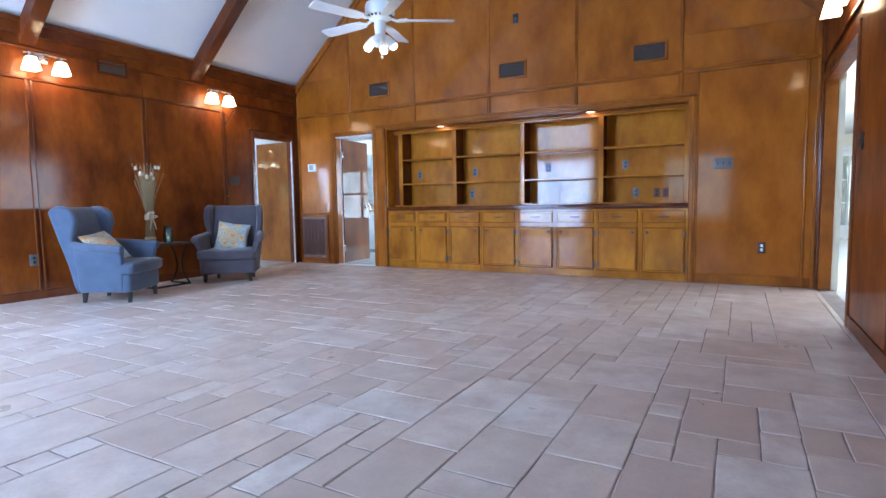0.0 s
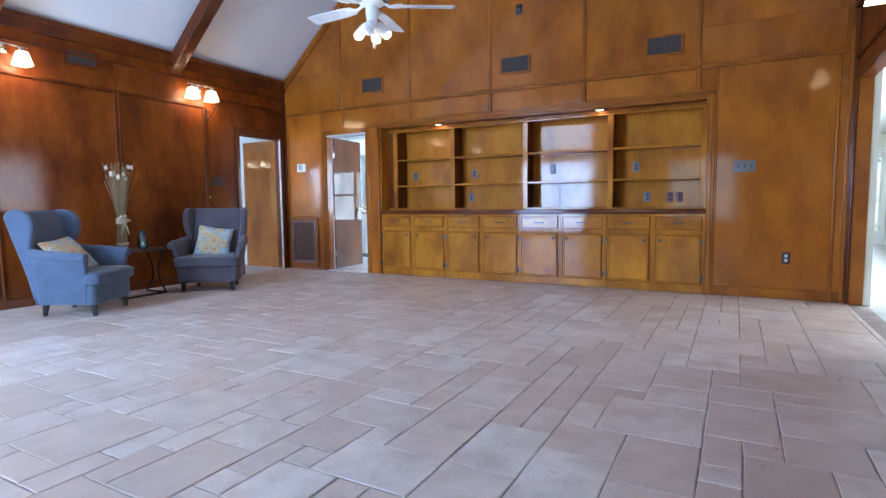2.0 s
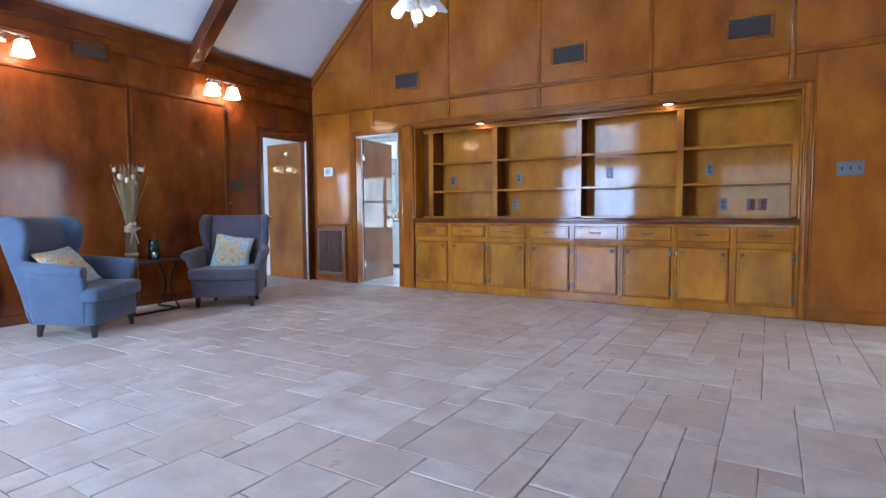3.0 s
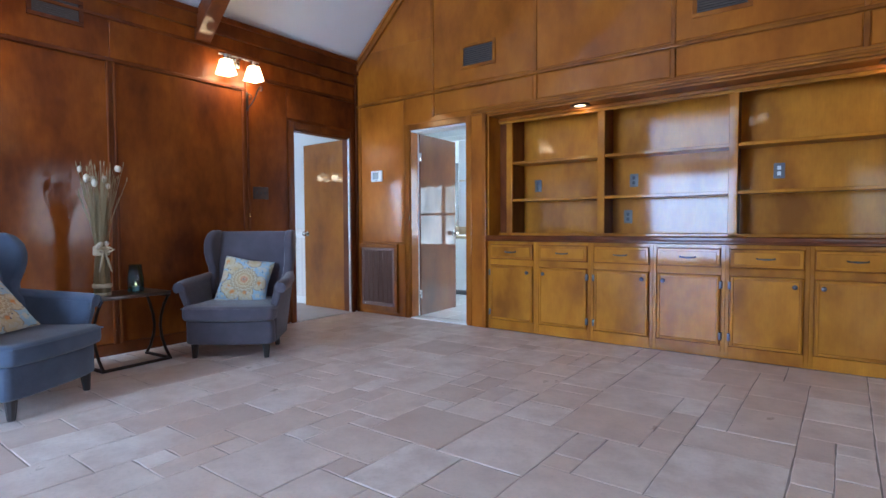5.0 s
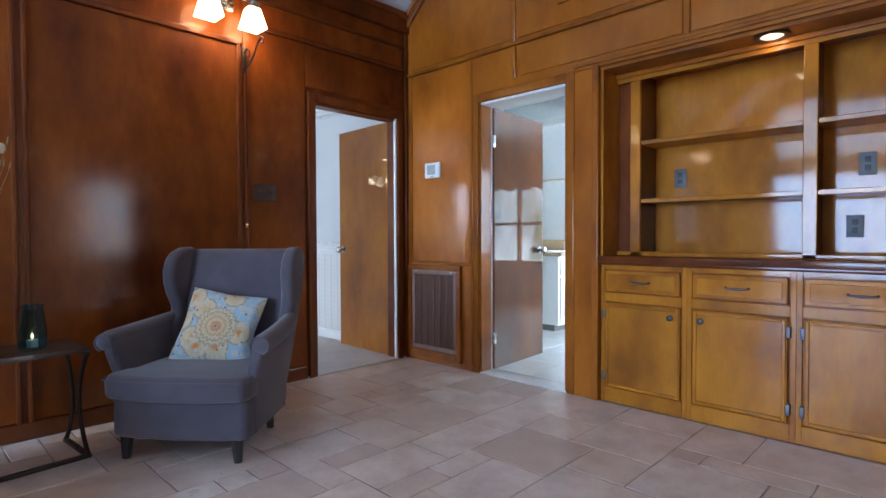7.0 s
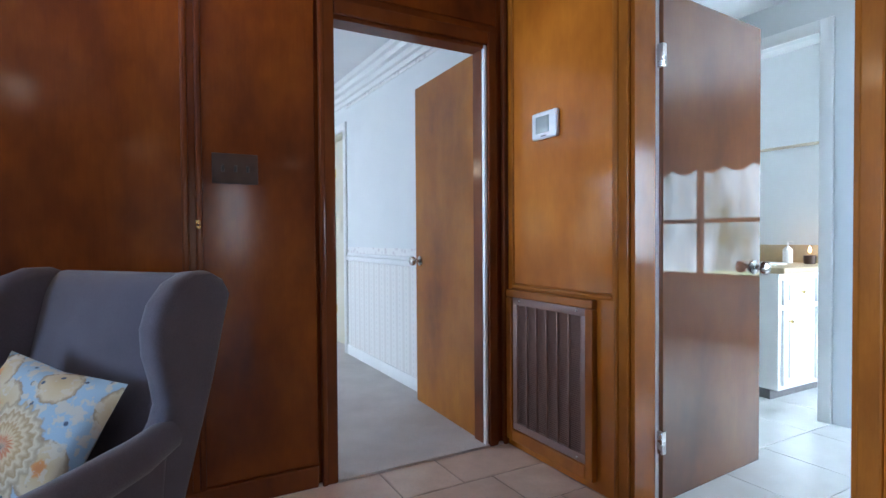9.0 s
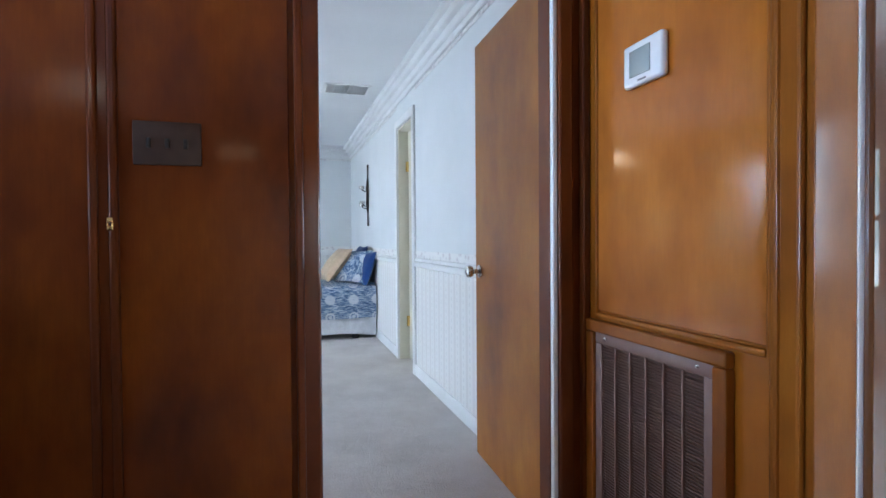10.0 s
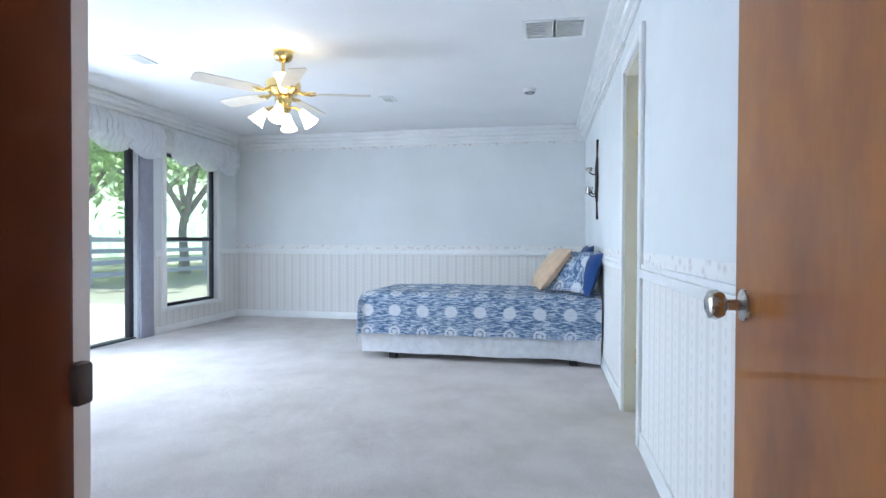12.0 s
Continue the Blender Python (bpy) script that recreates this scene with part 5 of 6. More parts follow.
def pillow(name, label, at, size, puff, mat, corner=0.86):
    """A stuffed square cushion lying in local x and y."""
    bm = bmesh.new()
    n = 16
    bmesh.ops.create_grid(bm, x_segments=n, y_segments=n, size=size / 2)
    for q in bm.verts:
        u, v = q.co.x / (size / 2), q.co.y / (size / 2)
        pinch = 1 - 0.07 * (1 - abs(u * v)) * max(abs(u), abs(v)) ** 2
        q.co.x, q.co.y = q.co.x * pinch, q.co.y * pinch
        q.co.z = puff * (max(0.0, 1 - u * u) * max(0.0, 1 - v * v)) ** 0.42 + 0.006 * noise.noise((u * 2.3, v * 2.3, size * 9))
    back = bm.copy()
    for q in back.verts:
        q.co.z = -q.co.z * 0.9
    bmesh.ops.reverse_faces(back, faces=back.faces[:])
    tmp = bpy.data.meshes.new("cushion_back")
    back.to_mesh(tmp)
    back.free()
    bm.from_mesh(tmp)
    bmesh.ops.remove_doubles(bm, verts=bm.verts[:], dist=0.004)
    return thing(name, label, "cushion", at, bm=bm, material=mat)


def on_chair(chair, y, turn, lean, tilt):
    """The cushion leans on the back of a chair."""
    return chair @ pose(-0.09, y, 0.565) @ pose(0, 0, 0, 0, 0, turn) @ pose(0, 0, 0, 90, 0, 90) @ pose(0, 0, 0, -lean, 0, tilt)


pillow("throw_cushion", "pale blue and cream flowered cushion leaning in the chair", on_chair(CHAIR_A, 0.0, 6, 28, -9) @ pose(0, -0.012, 0.01), 0.40, 0.058, PRINT)
pillow("throw_cushion", "pale blue and cream flowered cushion leaning in the chair", on_chair(CHAIR_B, -0.07, -8, 44, 6) @ pose(0, -0.045, 0.035), 0.39, 0.058, PRINT)

TABLE = pose(0.30, -2.715, 0, 0, 0, 5)
t = thing("side_table", "small dark table with a wooden top and black metal legs", "table", TABLE)
part("tabletop", block(-0.175, 0.175, -0.255, 0.255, 0.500, 0.525, 0.004, 2), plain("dark_table_wood", (0.05, 0.028, 0.020), 0.35, 0.3), t)
for y in (-0.24, 0.24):
    part("leg", tube([(-0.16, y, 0.50), (-0.10, y, 0.42), (-0.055, y, 0.33), (-0.04, y, 0.25), (-0.055, y, 0.17), (-0.10, y, 0.08), (-0.16, y, 0.012)], 0.011, 6), IRON, t)
    part("leg", tube([(0.16, y, 0.50), (0.10, y, 0.42), (0.055, y, 0.33), (0.04, y, 0.25), (0.055, y, 0.17), (0.10, y, 0.08), (0.16, y, 0.012)], 0.011, 6), IRON, t)
    part("foot_bar", block(-0.17, 0.17, y - 0.011, y + 0.011, 0.0, 0.02, 0.003), IRON, t)
    part("top_bar", block(-0.17, 0.17, y - 0.011, y + 0.011, 0.482, 0.500, 0.003), IRON, t)
part("stretcher", block(0.148, 0.17, -0.24, 0.24, 0.0, 0.02, 0.003), IRON, t)

# bundle of dried grasses, tied with raffia
g = thing("dried_grass_bundle", "tied sheaf of dried grasses with pale seed heads", "dried flowers", pose(0.335, -2.875, 0.525))
rng = random.Random(5)
bm = bmesh.new()
for k in range(130):
    a, r = rng.uniform(0, 2 * math.pi), 0.052 * math.sqrt(rng.random())
    x, y = r * math.cos(a), r * math.sin(a)
    spread = rng.uniform(0.6, 2.9)
    hgt = rng.uniform(0.70, 0.93)
    pts = [(x, y, 0.0), (x * 0.9, y * 0.9, 0.16), (x * 0.62, y * 0.62, 0.32), (x * (0.7 + spread * 0.35), y * (0.7 + spread * 0.35), 0.32 + (hgt - 0.32) * 0.5), (x * (0.8 + spread), y * (0.8 + spread), hgt)]
    tube(pts, [0.0035, 0.0035, 0.003, 0.0022, 0.0012], 4, bm)
    if k % 3 == 0:
        tube([pts[4], (pts[4][0] * 1.03, pts[4][1] * 1.03, hgt + 0.03)], [0.004, 0.002], 5, bm)
tagged(part("grass_stem", bm, STRAW, g), kind="stuff")
for k in range(9):
    a, r = 2.4 * k, rng.uniform(0.07, 0.165)
    z = rng.uniform(0.70, 0.93)
    b = bmesh.new()
    bmesh.ops.create_icosphere(b, subdivisions=2, radius=rng.uniform(0.014, 0.022), matrix=pose(r * math.cos(a), r * math.sin(a), z) @ Matrix.Diagonal((1, 1, 1.5, 1)))
    part("seed_head", b, SEEDHEAD, g, "pale round seed head")
part("tie", lathe([(0.058, 0.055), (0.061, 0.06), (0.061, 0.078), (0.058, 0.083)], 24), RAFFIA, g, "raffia band")
part("tie", lathe([(0.054, 0.0), (0.056, 0.004), (0.056, 0.018), (0.054, 0.02)], 24), RAFFIA, g, "raffia band")
part("tie", lathe([(0.046, 0.285), (0.052, 0.29), (0.050, 0.345), (0.044, 0.35)], 24), RAFFIA, g, "raffia band")
bow = bmesh.new()
for s in (-1, 1):
    tube([(0.045, 0, 0.32), (0.07, s * 0.03, 0.34), (0.075, s * 0.055, 0.325), (0.06, s * 0.03, 0.31), (0.048, 0, 0.315)], 0.007, 6, bow)
    tube([(0.047, 0, 0.315), (0.062, s * 0.02, 0.25), (0.064, s * 0.04, 0.17)], [0.007, 0.008, 0.005], 6, bow)
part("bow", bow, RAFFIA, g, "raffia bow")
for dy, dz in ((-0.02, 0.365), (0.018, 0.37), (-0.035, 0.35)):
    b = bmesh.new()
    bmesh.ops.create_icosphere(b, subdivisions=2, radius=0.018, matrix=pose(0.045, dy, dz))
    part("seed_pod", b, SEEDHEAD, g, "pale seed pod")

j = thing("candle_jar", "teal glass candle jar with a small lit candle", "jar", pose(0.335, -2.650, 0.525))
part("glass", lathe([(0.0, 0.002), (0.050, 0.002), (0.055, 0.02), (0.056, 0.09), (0.043, 0.185), (0.045, 0.205), (0.041, 0.205), (0.039, 0.185), (0.051, 0.09), (0.050, 0.02), (0.046, 0.010), (0.0, 0.010)], 28), TEALGLASS, j)
cd = part("candle", lathe([(0.0, 0.011), (0.022, 0.011), (0.022, 0.045), (0.004, 0.046), (0.0, 0.046)], 16), LINEN, j)
part("flame", lathe([(0.0, 0.046), (0.006, 0.056), (0.005, 0.066), (0.0, 0.078)], 10), FLAME, cd, "small flame")


# ---- bedroom things ----
bed = thing("bed", "single bed with a blue patterned bedspread and white valance", "bed", pose(-4.71, -1.08, 0.012))
BX0, BX1, BY0, BY1 = -0.5, 0.5, -0.98, 1.06
part("box_spring", block(BX0 + 0.02, BX1 - 0.02, BY0 + 0.03, BY1, 0.12, 0.34, 0.02), LINEN, bed)
part("mattress", block(BX0 + 0.01, BX1 - 0.01, BY0 + 0.02, BY1, 0.34, 0.56, 0.05, 3), LINEN, bed)
# spread: a domed sheet with hanging sides that wave a little at the hem
bm = bmesh.new()
nx, ny = 44, 60
grid = []
HANG = 0.335
for i in range(nx + 1):
    line = []
    for k in range(ny + 1):
        s = -0.5 - HANG + (1.0 + 2 * HANG) * i / nx
        u = BY0 - HANG + (BY1 - BY0 + HANG) * k / ny
        x, y, z = s, u, 0.585 + 0.012 * noise.noise((s * 3, u * 3, 0.4))
        dx, dy = max(0.0, abs(s) - 0.5), max(0.0, BY0 - u)
        fold = 0.5 + 0.5 * math.sin(u * 17 + 2 * noise.noise((u * 2, 0, 0)))
        if dx > 0:
            x = math.copysign(0.5 + 0.015 * min(1, dx / 0.05) + 0.03 * dx * fold + 0.012 * dx / HANG, s)
            z -= dx
        if dy > 0:
            y = BY0 - 0.015 * min(1, dy / 0.05) - 0.05 * dy * (0.5 + 0.5 * math.sin(s * 15))
            z -= dy if dx == 0 else 0.35 * dy * (dy > dx)
            if dx > 0:
                x += math.copysign(0.02, s)
                z = 0.585 - max(dx, dy) - 0.25 * min(dx, dy)
        near = max(0.0, 1 - min(max(0.0, 0.5 - abs(s)), max(0.0, u - BY0)) / 0.12)
        z -= 0.025 * near * near
        line.append(bm.verts.new((x, y, z)))
    grid.append(line)
for i in range(nx):
    for k in range(ny):
        bm.faces.new((grid[i][k], grid[i + 1][k], grid[i + 1][k + 1], grid[i][k + 1]))
part("bedspread", bm, SPREAD, bed, "streaky blue bedspread with rows of pale medallions")
bm = bmesh.new()
sk = []
path = [(0.495, BY1 - k * (BY1 - BY0) / 60) for k in range(61)] + [(0.495 - k * 0.99 / 30, BY0) for k in range(1, 31)] + [(-0.495, BY0 + k * (BY1 - BY0) / 60) for k in range(1, 61)]
for k, (x, y) in enumerate(path):
    w = 0.012 * math.sin(k * 0.9) + 0.014 * noise.noise((k * 0.13, 1.0, 0.0))
    low = 0.055 + 0.018 * noise.noise((k * 0.06, 3.0, 0.0)) - 0.028 * max(0.0, 1 - k / 9)
    out = 1 + w
    sk.append((bm.verts.new((x, y, 0.36)), bm.verts.new((x * out, y * (out if y < 0 else 1), low))))
for (a, b), (c, d) in zip(sk, sk[1:]):
    bm.faces.new((a, c, d, b))
part("bed_skirt", bm, LINEN, bed, "white gathered valance")
for x in (-0.44, 0.44):
    for y in (BY0 + 0.28, BY1 - 0.22):
        part("leg", block(x - 0.035, x + 0.035, y - 0.035, y + 0.035, 0.0, 0.12, 0.005), BLACK, bed)


def standing(x, y, z, turn, lean):
    return pose(x, y, z) @ pose(0, 0, 0, 0, 0, turn) @ pose(0, 0, 0, 90 - lean, 0, 0)


pillow("bed_pillow", "tan square pillow leaning at the head of the bed", standing(-4.59, -0.42, 0.80, 10, 38), 0.45, 0.085, TAN)
pillow("bed_pillow", "blue and white patterned pillow leaning at the head of the bed", standing(-4.43, -0.235, 0.785, 46, 30), 0.40, 0.075, SPREAD)
pillow("bed_pillow", "navy pillow leaning on the wall at the head of the bed", standing(-4.71, -0.155, 0.80, 4, 22), 0.44, 0.06, NAVY)
pillow("bed_pillow", "navy pillow slumped against the wall at the head of the bed", standing(-4.37, -0.115, 0.765, 14, 18), 0.38, 0.065, NAVY)

s = thing("wall_candle_sconce", "tall black iron candle holder with two small glass cups", "sconce", pose(-4.75, BN, 1.60))
part("spine", tube([(0, -0.012, -0.36), (0, -0.016, -0.2), (0, -0.012, 0), (0, -0.016, 0.2), (0, -0.012, 0.36)], [0.012, 0.007, 0.012, 0.007, 0.012], 6), IRON, s)
for sx in (-1, 1):
    part("scroll", tube([(0, -0.015, -0.20), (sx * 0.05, -0.02, -0.10), (sx * 0.012, -0.02, 0.0), (sx * 0.05, -0.02, 0.10), (0, -0.015, 0.20)], 0.011, 6), IRON, s)
    part("scroll", tube([(0, -0.015, -0.12), (sx * 0.03, -0.02, -0.04), (sx * 0.03, -0.02, 0.04), (0, -0.015, 0.12)], 0.010, 6), IRON, s)
for z, x in ((0.08, 0.0), (-0.12, 0.0), (-0.10, 0.05)):
    part("arm", tube([(x, -0.01, z - 0.03), (x, -0.05, z - 0.035), (x, -0.085, z - 0.01)], 0.006, 6), IRON, s)
    part("cup", lathe([(0.010, 0.0), (0.030, 0.005), (0.030, 0.04), (0.027, 0.04), (0.026, 0.01)], 16, pose(x, -0.085, z - 0.01)), CHROME, s, "shiny metal cup")

air_vent("white ceiling vent with two louvred halves", pose(-3.335, -0.52, BH, 90, 0, 90), 0.165, 0.27, GLOSSWHITE, 8, 0.008, "bedroom ceiling vents", GLOSSWHITE)
air_vent("white ceiling vent with two louvred halves", pose(-3.335, -0.325, BH, 90, 0, 90), 0.165, 0.27, GLOSSWHITE, 8, 0.008, "bedroom ceiling vents", GLOSSWHITE)
for x, y in ((-3.38, -3.56), (-4.83, -2.0)):
    air_vent("small white ceiling register with open louvres", pose(x, y, BH, 90, 0, 0), 0.16, 0.08, GLOSSWHITE, 5, 0.012, "bedroom ceiling registers", GREYPLATE)
s = thing("smoke_detector", "round white smoke detector on the ceiling", "detector", pose(-4.74, -0.62, BH))
part("body", lathe([(0.0, -0.035), (0.045, -0.033), (0.058, -0.02), (0.06, 0.0)], 28), PLASTIC, s)
part("vent_ring", lathe([(0.042, -0.0345), (0.046, -0.036), (0.050, -0.031)], 28), GREYPLATE, s)


def valance(x0, x1, swags, label):
    """A white gathered valance with swags, hanging before a window."""
    v = thing("window_valance", label, "curtain", pose(0, BS + 0.02, 0))
    rod = part("rod", tube([(x0 - 0.02, 0.06, 2.25), (x1 + 0.02, 0.06, 2.25)], 0.010, 8), GLOSSWHITE, v)
    bm = bmesh.new()
    n, m = int((x1 - x0) * 70), 14
    rows = []
    for k in range(n + 1):
        x = x0 + (x1 - x0) * k / n
        ph = (x - x0) / (x1 - x0) * swags
        sw = abs(math.sin(math.pi * ph))
        line = []
        for i in range(m + 1):
            f = i / m
            drop = 0.31 + 0.085 * sw ** 0.7
            puff = math.sin(math.pi * min(1.0, f * 1.02)) ** 0.8
            y = 0.06 + 0.085 * puff * (0.5 + 0.5 * sw) + 0.012 * math.sin(x * 95 + 3 * noise.noise((x * 9, f * 3, 0))) * (1 - 0.4 * f) + 0.018 * math.sin(f * 19 + 3 * sw) * f
            line.append(bm.verts.new((x, y, 2.275 - drop * f)))
        rows.append(line)
    for a, b in zip(rows, rows[1:]):
        for i in range(m):
            bm.faces.new((a[i], b[i], b[i + 1], a[i + 1]))
    part("fabric", bm, SHEER, v, "white puffed fabric")
    return v


valance(-6.30, -5.0, 3, "white balloon valance with scalloped hem over the window")
valance(-4.86, -2.5, 5, "white balloon valance with scalloped hem over the sliding door")

# ---- bathroom things ----
v = thing("bathroom_vanity", "white painted vanity cabinet with a bisque top", "cabinet", pose(0, 0, 0))
part("body", block(-0.44, 0.30, 1.84, 2.63, 0.08, 0.82, 0.004), GLOSSWHITE, v)
part("toe_kick", block(-0.44, 0.24, 1.86, 2.63, 0.0, 0.08), GREYPLATE, v)
for y0 in (1.87, 2.26):
    d = part("drawer", block(0.30, 0.318, y0, y0 + 0.35, 0.62, 0.78, 0.004), GLOSSWHITE, v)
    part("panel", block(0.318, 0.326, y0 + 0.05, y0 + 0.30, 0.65, 0.75, 0.003), GLOSSWHITE, d)
    part("knob", lathe([(0.006, 0), (0.006, 0.012), (0.014, 0.018), (0.008, 0.026)], 12, pose(0.326, y0 + 0.175, 0.70, 0, 90)), BRASS, d)
    d = part("door", block(0.30, 0.318, y0, y0 + 0.35, 0.11, 0.59, 0.004), GLOSSWHITE, v)
    part("panel", block(0.318, 0.326, y0 + 0.05, y0 + 0.30, 0.16, 0.54, 0.003), GLOSSWHITE, d)
    part("knob", lathe([(0.006, 0), (0.006, 0.012), (0.014, 0.018), (0.008, 0.026)], 12, pose(0.326, y0 + 0.04, 0.52, 0, 90)), BRASS, d)
w = part("worktop", block(-0.445, 0.345, 1.82, 2.635, 0.82, 0.858, 0.008), BISQUE, v, "bisque laminate top")
part("backsplash", block(-0.445, 0.33, 2.615, 2.635, 0.858, 0.99, 0.004), BISQUE, w)
part("backsplash", block(-0.445, -0.425, 1.82, 2.615, 0.858, 0.99, 0.004), BISQUE, w)
part("basin", lathe([(0.0, 0.861), (0.13, 0.862), (0.17, 0.868), (0.19, 0.868), (0.19, 0.858)], 32, pose(-0.06, 2.2, 0)), PLASTIC, v)
f = thing("tap", "chrome swan-neck tap on the vanity", "tap", pose(-0.28, 2.22, 0.858))
part("base", lathe([(0.0, 0.0), (0.03, 0.0), (0.026, 0.02), (0.012, 0.03)], 16), CHROME, f)
part("spout", tube([(0, 0, 0.02), (0, 0, 0.14), (0.03, 0, 0.18), (0.08, 0, 0.18), (0.11, 0, 0.14)], 0.011), CHROME, f)
for y in (-0.09, 0.09):
    part("handle", lathe([(0.0, 0.0), (0.022, 0.0), (0.018, 0.03), (0.025, 0.05), (0.02, 0.06)], 14, pose(0, y, 0)), CHROME, f)
b = thing("soap_bottle", "white pump soap bottle beside the tap", "bottle", pose(0.0, 2.50, 0.858))
part("body", lathe([(0.0, 0.0), (0.03, 0.0), (0.032, 0.01), (0.032, 0.10), (0.014, 0.12)], 18), PLASTIC, b)
part("pump", tube([(0, 0, 0.12), (0, 0, 0.155), (0.035, 0, 0.155)], 0.005, 6), PLASTIC, b)
c = thing("lit_candle", "small lit candle in an amber glass", "candle", pose(0.17, 2.46, 0.858))
part("glass", lathe([(0.0, 0.0), (0.035, 0.0), (0.04, 0.06), (0.037, 0.06), (0.032, 0.006), (0.0, 0.006)], 18), BRONZE, c)
part("flame", lathe([(0.0, 0.075), (0.012, 0.09), (0.010, 0.105), (0.0, 0.13)], 10), FLAME, c)
m = thing("bathroom_mirror", "large frameless mirror above the vanity", "mirror", pose(-0.45, 2.2, 1.0))
part("glass", block(0.0, 0.006, -0.40, 0.40, 0.0, 1.0), MIRROR, m)
part("edge", block(-0.0, 0.009, 0.40, 0.412, 0.0, 1.0), CHROME, m)
r = thing("towel_bar", "pale wooden towel bar on the alcove wall", "rail", pose(0, 2.64, 1.72))
part("bar", tube([(-0.40, -0.05, 0), (0.30, -0.05, 0)], 0.011), SEEDHEAD, r)
for x in (-0.38, 0.28):
    part("bracket", block(x - 0.012, x + 0.012, -0.062, 0.0, -0.014, 0.014, 0.003), SEEDHEAD, r)

# ---- sunroom light ----
p = thing("ceiling_light_panel", "long lit fluorescent panel on the sunroom ceiling", "light", pose(8.2, 1.2, BH))
part("frame", block(-0.32, 0.32, -0.72, 0.72, -0.05, 0.0, 0.006), GLOSSWHITE, p)
part("diffuser", block(-0.29, 0.29, -0.69, 0.69, -0.062, -0.051, 0.004), PANELLIGHT, p, "lit white diffuser")


# ---- outdoors ----
structure("ground", prism([(-250, -250), (250, -250), (250, 250), (-250, 250)], -0.30, -0.14, "z"), GRASS, "mown lawn with bare patches")
structure("patio", block(-7.5, -1.8, -8.2, -4.93, -0.14, -0.04, 0.01), CONCRETE, "pale concrete patio slab")
# out of view; the eaves reach far out to keep sun off the carpet
structure("roof_bedroom", block(BW - 0.8, LEFT - 0.16, BS - 1.6, BN + 0.16, BH + 0.11, BH + 0.22), SHINGLE, "unseen brown roof over the bedroom, eaves deepened to block sun")
structure("roof_north", block(-1.3, 11.2, 0.17, 9.2, BH + 0.11, BH + 0.22), SHINGLE, "brown roof over the bathroom and sunroom")

fence = thing("board_fence", "weathered board fence with four rails across the lawn", "fence")
rail = mesh_of("rail", block(-1.2, 1.2, -0.015, 0.015, -0.065, 0.065, 0.004, 1), FENCE)
post = mesh_of("post", block(-0.06, 0.06, -0.06, 0.06, -0.14, 1.18, 0.008, 1), FENCE)
for k in range(18):
    x = -38 + 2.4 * k
    o = new("post", post)
    o.parent = fence
    o.matrix_basis = pose(x, -12.0, 0)
    for z in (0.12, 0.43, 0.74, 1.05):
        o = new("rail", rail)
        o.parent = fence
        o.matrix_basis = pose(x + 1.2, -11.93, z)


def tree(at, height, girth, seed, leaves=2800):
    rng = random.Random(seed)
    t = thing("oak_tree", "broad oak tree with a rough grey-brown trunk and leafy crown", "tree", at, "lawn trees")
    fork = height * 0.25
    part("trunk", tube([(0, 0, -0.15), (0.03, 0.02, 0.5), (0.05, -0.04, fork * 0.6), (0.0, 0.05, fork)], [girth * 0.9, girth * 0.66, girth * 0.58, girth * 0.5], 12), BARK, t)
    limbs = bmesh.new()
    tips = []
    for k in range(9):
        a = 2 * math.pi * k / 9 + rng.uniform(-0.3, 0.3)
        out, up = rng.uniform(0.25, 0.45) * height, rng.uniform(0.25, 0.6) * height
        p = [Vector((0, 0.05, fork * rng.uniform(0.75, 1.0))), Vector((out * 0.45 * math.cos(a), out * 0.45 * math.sin(a), fork + up * 0.45)), Vector((out * math.cos(a), out * math.sin(a), fork + up))]
        tube(p, [girth * 0.45, girth * 0.25, girth * 0.08], 7, limbs)
        tips += [p[1].lerp(p[2], f) for f in (0.2, 0.6, 1.0)] + [p[2] + Vector((rng.uniform(-1, 1), rng.uniform(-1, 1), rng.uniform(-0.8, 0.6))) for _ in range(2)]
    part("limbs", limbs, BARK, t)
    verts, faces = [], []
    for k in range(leaves):
        c = rng.choice(tips) + Vector((rng.gauss(0, 0.7), rng.gauss(0, 0.7), rng.gauss(-0.5, 0.7)))
        e = Euler((rng.uniform(-1.2, 1.2), rng.uniform(-1.2, 1.2), rng.uniform(0, 6.3))).to_matrix()
        s = rng.uniform(0.14, 0.30)
        n = len(verts)
        verts += [c + e @ Vector(q) for q in ((-s, 0, 0), (0, -s * 0.45, 0.03), (s, 0, 0), (0, s * 0.45, 0.03))]
        faces.append((n, n + 1, n + 2, n + 3))
    me = bpy.data.meshes.new("crown")
    me.from_pydata(verts, [], faces)
    me.materials.append(LEAVES)
    o = new("crown", me)
    o.parent = t
    tagged(o, kind="stuff")
    return t


structure("backdrop_garden_south", block(-70, 10, -30.1, -30, -0.3, 14), WOODS_GLOW, "glowing backdrop of pale woods beyond the lawn")
for x, y, h, g, s in ((-16.7, -13.0, 9.0, 0.24, 1), (-15.2, -15.8, 9.0, 0.20, 2), (-22.0, -19.0, 11.0, 0.4, 3), (-19.0, -24.0, 11.0, 0.4, 4), (-10.5, -19.0, 9.0, 0.33, 5), (-28.0, -15.0, 10.0, 0.36, 6), (2.0, -20.0, 10.0, 0.4, 7), (7.0, 24.0, 9.0, 0.35, 8), (9.5, 17.0, 9.0, 0.35, 9)):
    tree(pose(x, y, 0), h, g, s)

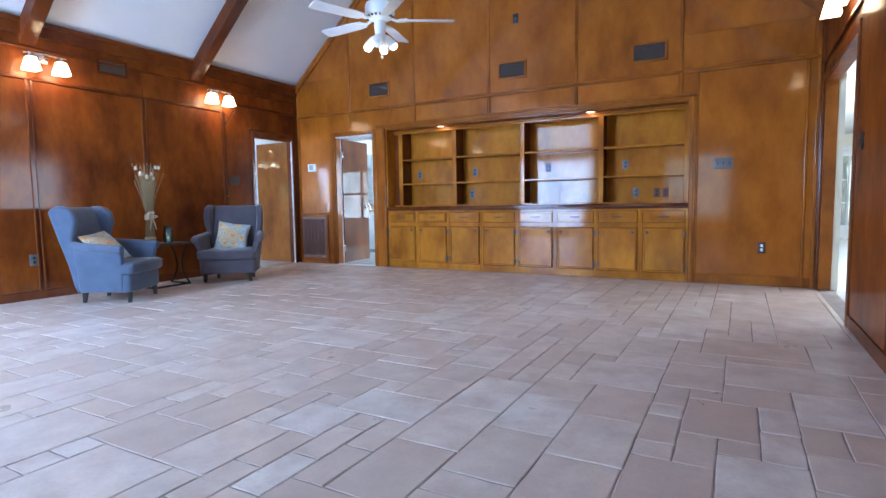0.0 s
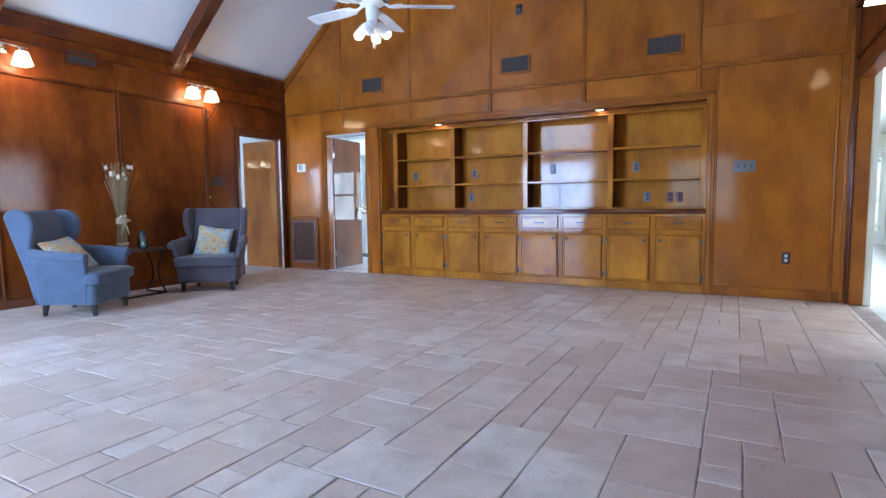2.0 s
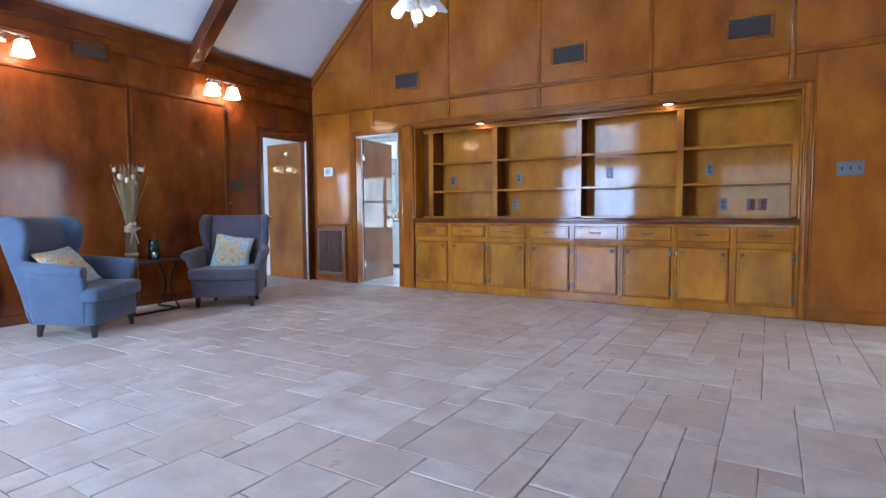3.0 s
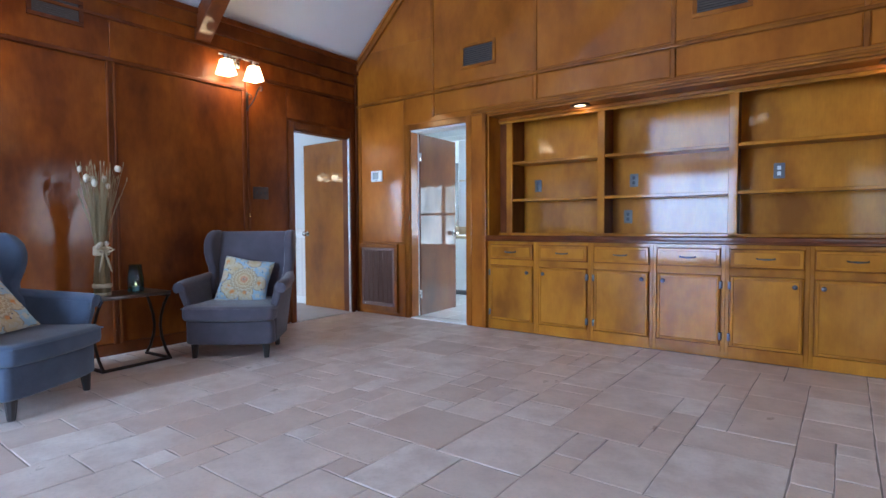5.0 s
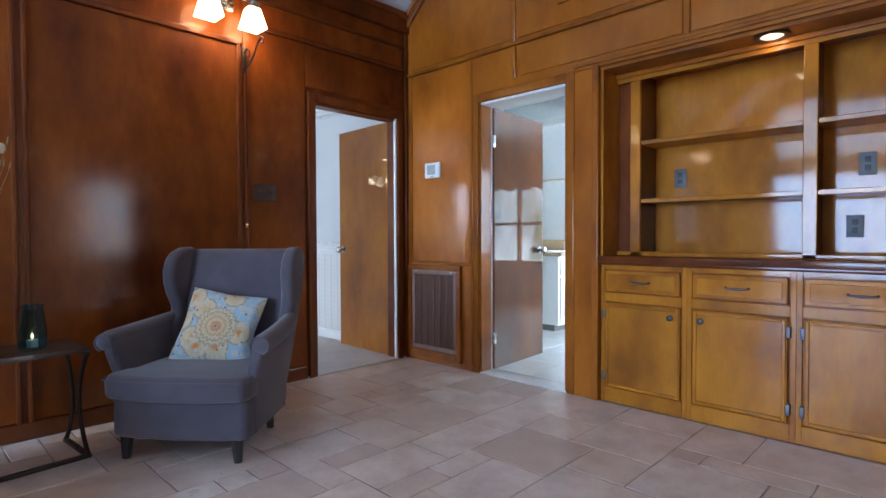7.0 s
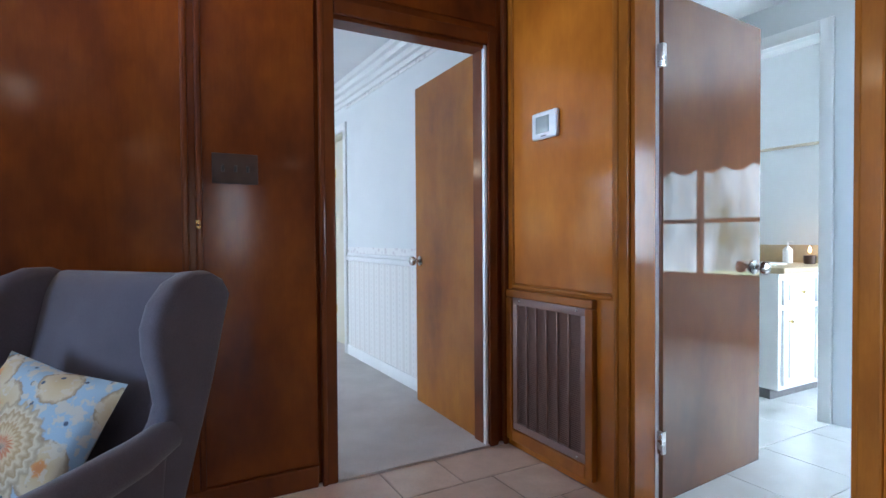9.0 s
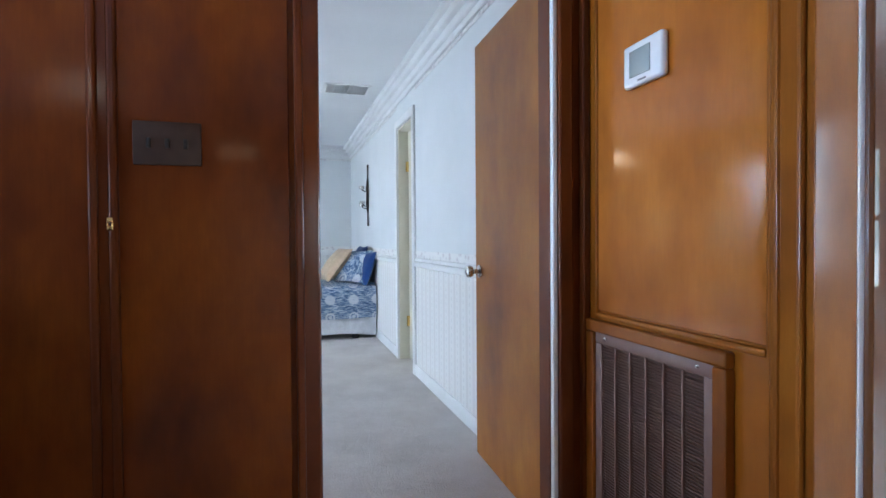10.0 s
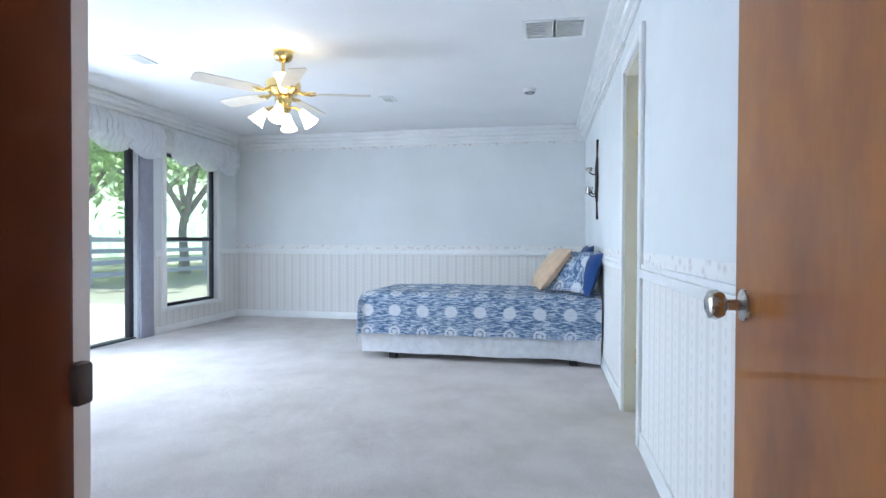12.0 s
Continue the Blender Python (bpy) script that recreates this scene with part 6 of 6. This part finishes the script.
# ---- floor tiles: a random pattern of mixed sizes on a 14 cm grid, laid last ----
UNIT, JOINT = 0.1435, 0.0062
rng = random.Random(11)
X0, Y0 = LEFT, 0.0
cols, rows = (RIGHT - LEFT) / UNIT, -SOUTH / UNIT
NX, NY = math.ceil(cols), math.ceil(rows)
SIZES = [((3, 3), 5.0), ((3, 2), 4.0), ((2, 3), 3.0), ((2, 2), 2.0), ((4, 3), 3.5), ((3, 4), 1.2), ((1, 2), 0.7), ((2, 1), 1.2), ((3, 1), 1.0), ((1, 1), 0.2)]
taken = [[0] * NX for _ in range(NY)]
tiles = []
for ty in range(NY):
    for tx in range(NX):
        if taken[ty][tx]:
            continue
        fits = []
        for (a, b), weight in SIZES:
            if tx + a <= NX + 2 and ty + b <= NY + 2 and not any(taken[ty + v][tx + u] for u in range(min(a, NX - tx)) for v in range(min(b, NY - ty))):
                left_over = 0
                while tx + a + left_over < NX and left_over < 2 and not taken[ty][tx + a + left_over]:
                    left_over += 1
                if left_over == 1 and tx + a + 1 < NX:
                    weight *= 0.25
                if 0 < ty and tx + a < NX and taken[ty - 1][tx + a - 1] != taken[ty - 1][tx + a]:
                    weight *= 0.12
                if 0 < tx and ty + b < NY and taken[ty + b - 1][tx - 1] and taken[ty + b - 1][tx - 1] != taken[ty + b][tx - 1]:
                    weight *= 0.15
                fits.append(((a, b), weight))
        a, b = rng.choices([q for q, _ in fits], [q for _, q in fits])[0]
        for v in range(min(b, NY - ty)):
            for u in range(min(a, NX - tx)):
                taken[ty + v][tx + u] = len(tiles) + 1
        w, h = min(cols - tx, a), min(rows - ty, b)
        if w > 0.15 and h > 0.15:
            tiles.append((tx, ty, w, h))


def tile_bm(x0, x1, y0, y1, sink):
    """One tumbled tile: uneven edges with a soft arris."""
    bm = bmesh.new()
    e, h, z = 0.0025, 0.003, -sink
    ring = []
    for (ax, ay), (bx, by) in (((x0, y0), (x1, y0)), ((x1, y0), (x1, y1)), ((x1, y1), (x0, y1)), ((x0, y1), (x0, y0))):
        for f in (0.0, 0.3, 0.65):
            ring.append((ax + (bx - ax) * f + rng.uniform(-0.0028, 0.0028), ay + (by - ay) * f + rng.uniform(-0.0028, 0.0028)))
    mx, my = (x0 + x1) / 2, (y0 + y1) / 2
    lo = [bm.verts.new((x, y, -0.02)) for x, y in ring]
    mid = [bm.verts.new((x, y, z - e)) for x, y in ring]
    hi = [bm.verts.new((x + math.copysign(min(h, abs(mx - x)), mx - x) * (abs(mx - x) > 0.3 * (x1 - x0)), y + math.copysign(min(h, abs(my - y)), my - y) * (abs(my - y) > 0.3 * (y1 - y0)), z)) for x, y in ring]
    n = len(ring)
    for k in range(n):
        j = (k + 1) % n
        bm.faces.new((lo[k], lo[j], mid[j], mid[k]))
        bm.faces.new((mid[k], mid[j], hi[j], hi[k]))
    bm.faces.new(hi)
    return bm


shared, near, rest = {}, 0, bmesh.new()
order = sorted(tiles, key=lambda q: abs(q[1] - 22) + 0.6 * abs(q[0] - 25))
for cc, r, a, b in order:
    x0, y1 = X0 + cc * UNIT, Y0 - r * UNIT
    w, h = min(a * UNIT, RIGHT - x0), min(b * UNIT, y1 - SOUTH)
    if w < 0.03 or h < 0.03:
        continue
    j = JOINT / 2
    if near < 300:
        key = (round(w, 3), round(h, 3), rng.randrange(3))
        if key not in shared:
            shared[key] = mesh_of("tile", tile_bm(j, w - j, -h + j, -j, 0.0), TILE, False)
        o = new("tile", shared[key])
        o.parent = floor
        o.matrix_basis = pose(x0, y1, rng.uniform(-0.0015, 0.001))
        near += 1
    else:
        piece = tile_bm(x0 + j, x0 + w - j, y1 - h + j, y1 - j, 0.001)
        piece.to_mesh(tmp := bpy.data.meshes.new("tile_piece"))
        piece.free()
        rest.from_mesh(tmp)
        bpy.data.meshes.remove(tmp)
f = Mat("stone_floor_tile_far", (0.42, 0.33, 0.28), 0.42, spec=0.45)
isl = f.t.nodes.new("ShaderNodeNewGeometry").outputs["Random Per Island"]
base = f.ramp(isl, (0.0, (0.56, 0.43, 0.35)), (0.3, (0.76, 0.65, 0.57)), (0.55, (0.62, 0.48, 0.39)), (0.8, (0.80, 0.72, 0.65)), (1.0, (0.66, 0.54, 0.455)))
cloud = f.noise(4.5, 5, None, 0.62)
fine = f.noise(55, 4, None, 0.6)
c = f.mix(f.ramp(cloud, (0.36, 0.0), (0.68, 0.75)), base, (0.51, 0.39, 0.325))
f.put("Base Color", f.mix(f.ramp(fine, (0.50, 0.0), (0.72, 0.22)), c, (0.38, 0.30, 0.26)))
f.put("Roughness", f.ramp(cloud, (0.3, 0.27), (0.7, 0.46)))
f.bump(f.math("ADD", cloud, f.math("MULTIPLY", fine, 0.18)), 0.30, 0.006)
o = new("tiles_rest", mesh_of("tiles_rest", rest, f.m, False))
o.parent = floor
tagged(o, kind="stuff")

# white tiles of the bathroom floor
bath = bpy.data.objects["floor_bathroom"]
me = mesh_of("tile", block(0.002, 0.428, 0.002, 0.428, 0.0, 0.012, 0.002, 1), BATHTILE)
for i in range(11):
    for k in range(9):
        x, y = -1.05 + 0.43 * i, 0.166 + 0.43 * k
        if x + 0.43 < 3.57 and y + 0.43 < 4.02 and not (x > 1.2 and y < 0.55):
            o = new("tile", me)
            o.parent = bath
            o.matrix_basis = pose(x, y, 0)
part("threshold", block(0.765, 1.515, -0.004, 0.166, -0.006, 0.013, 0.004), BATHTILE, bath)
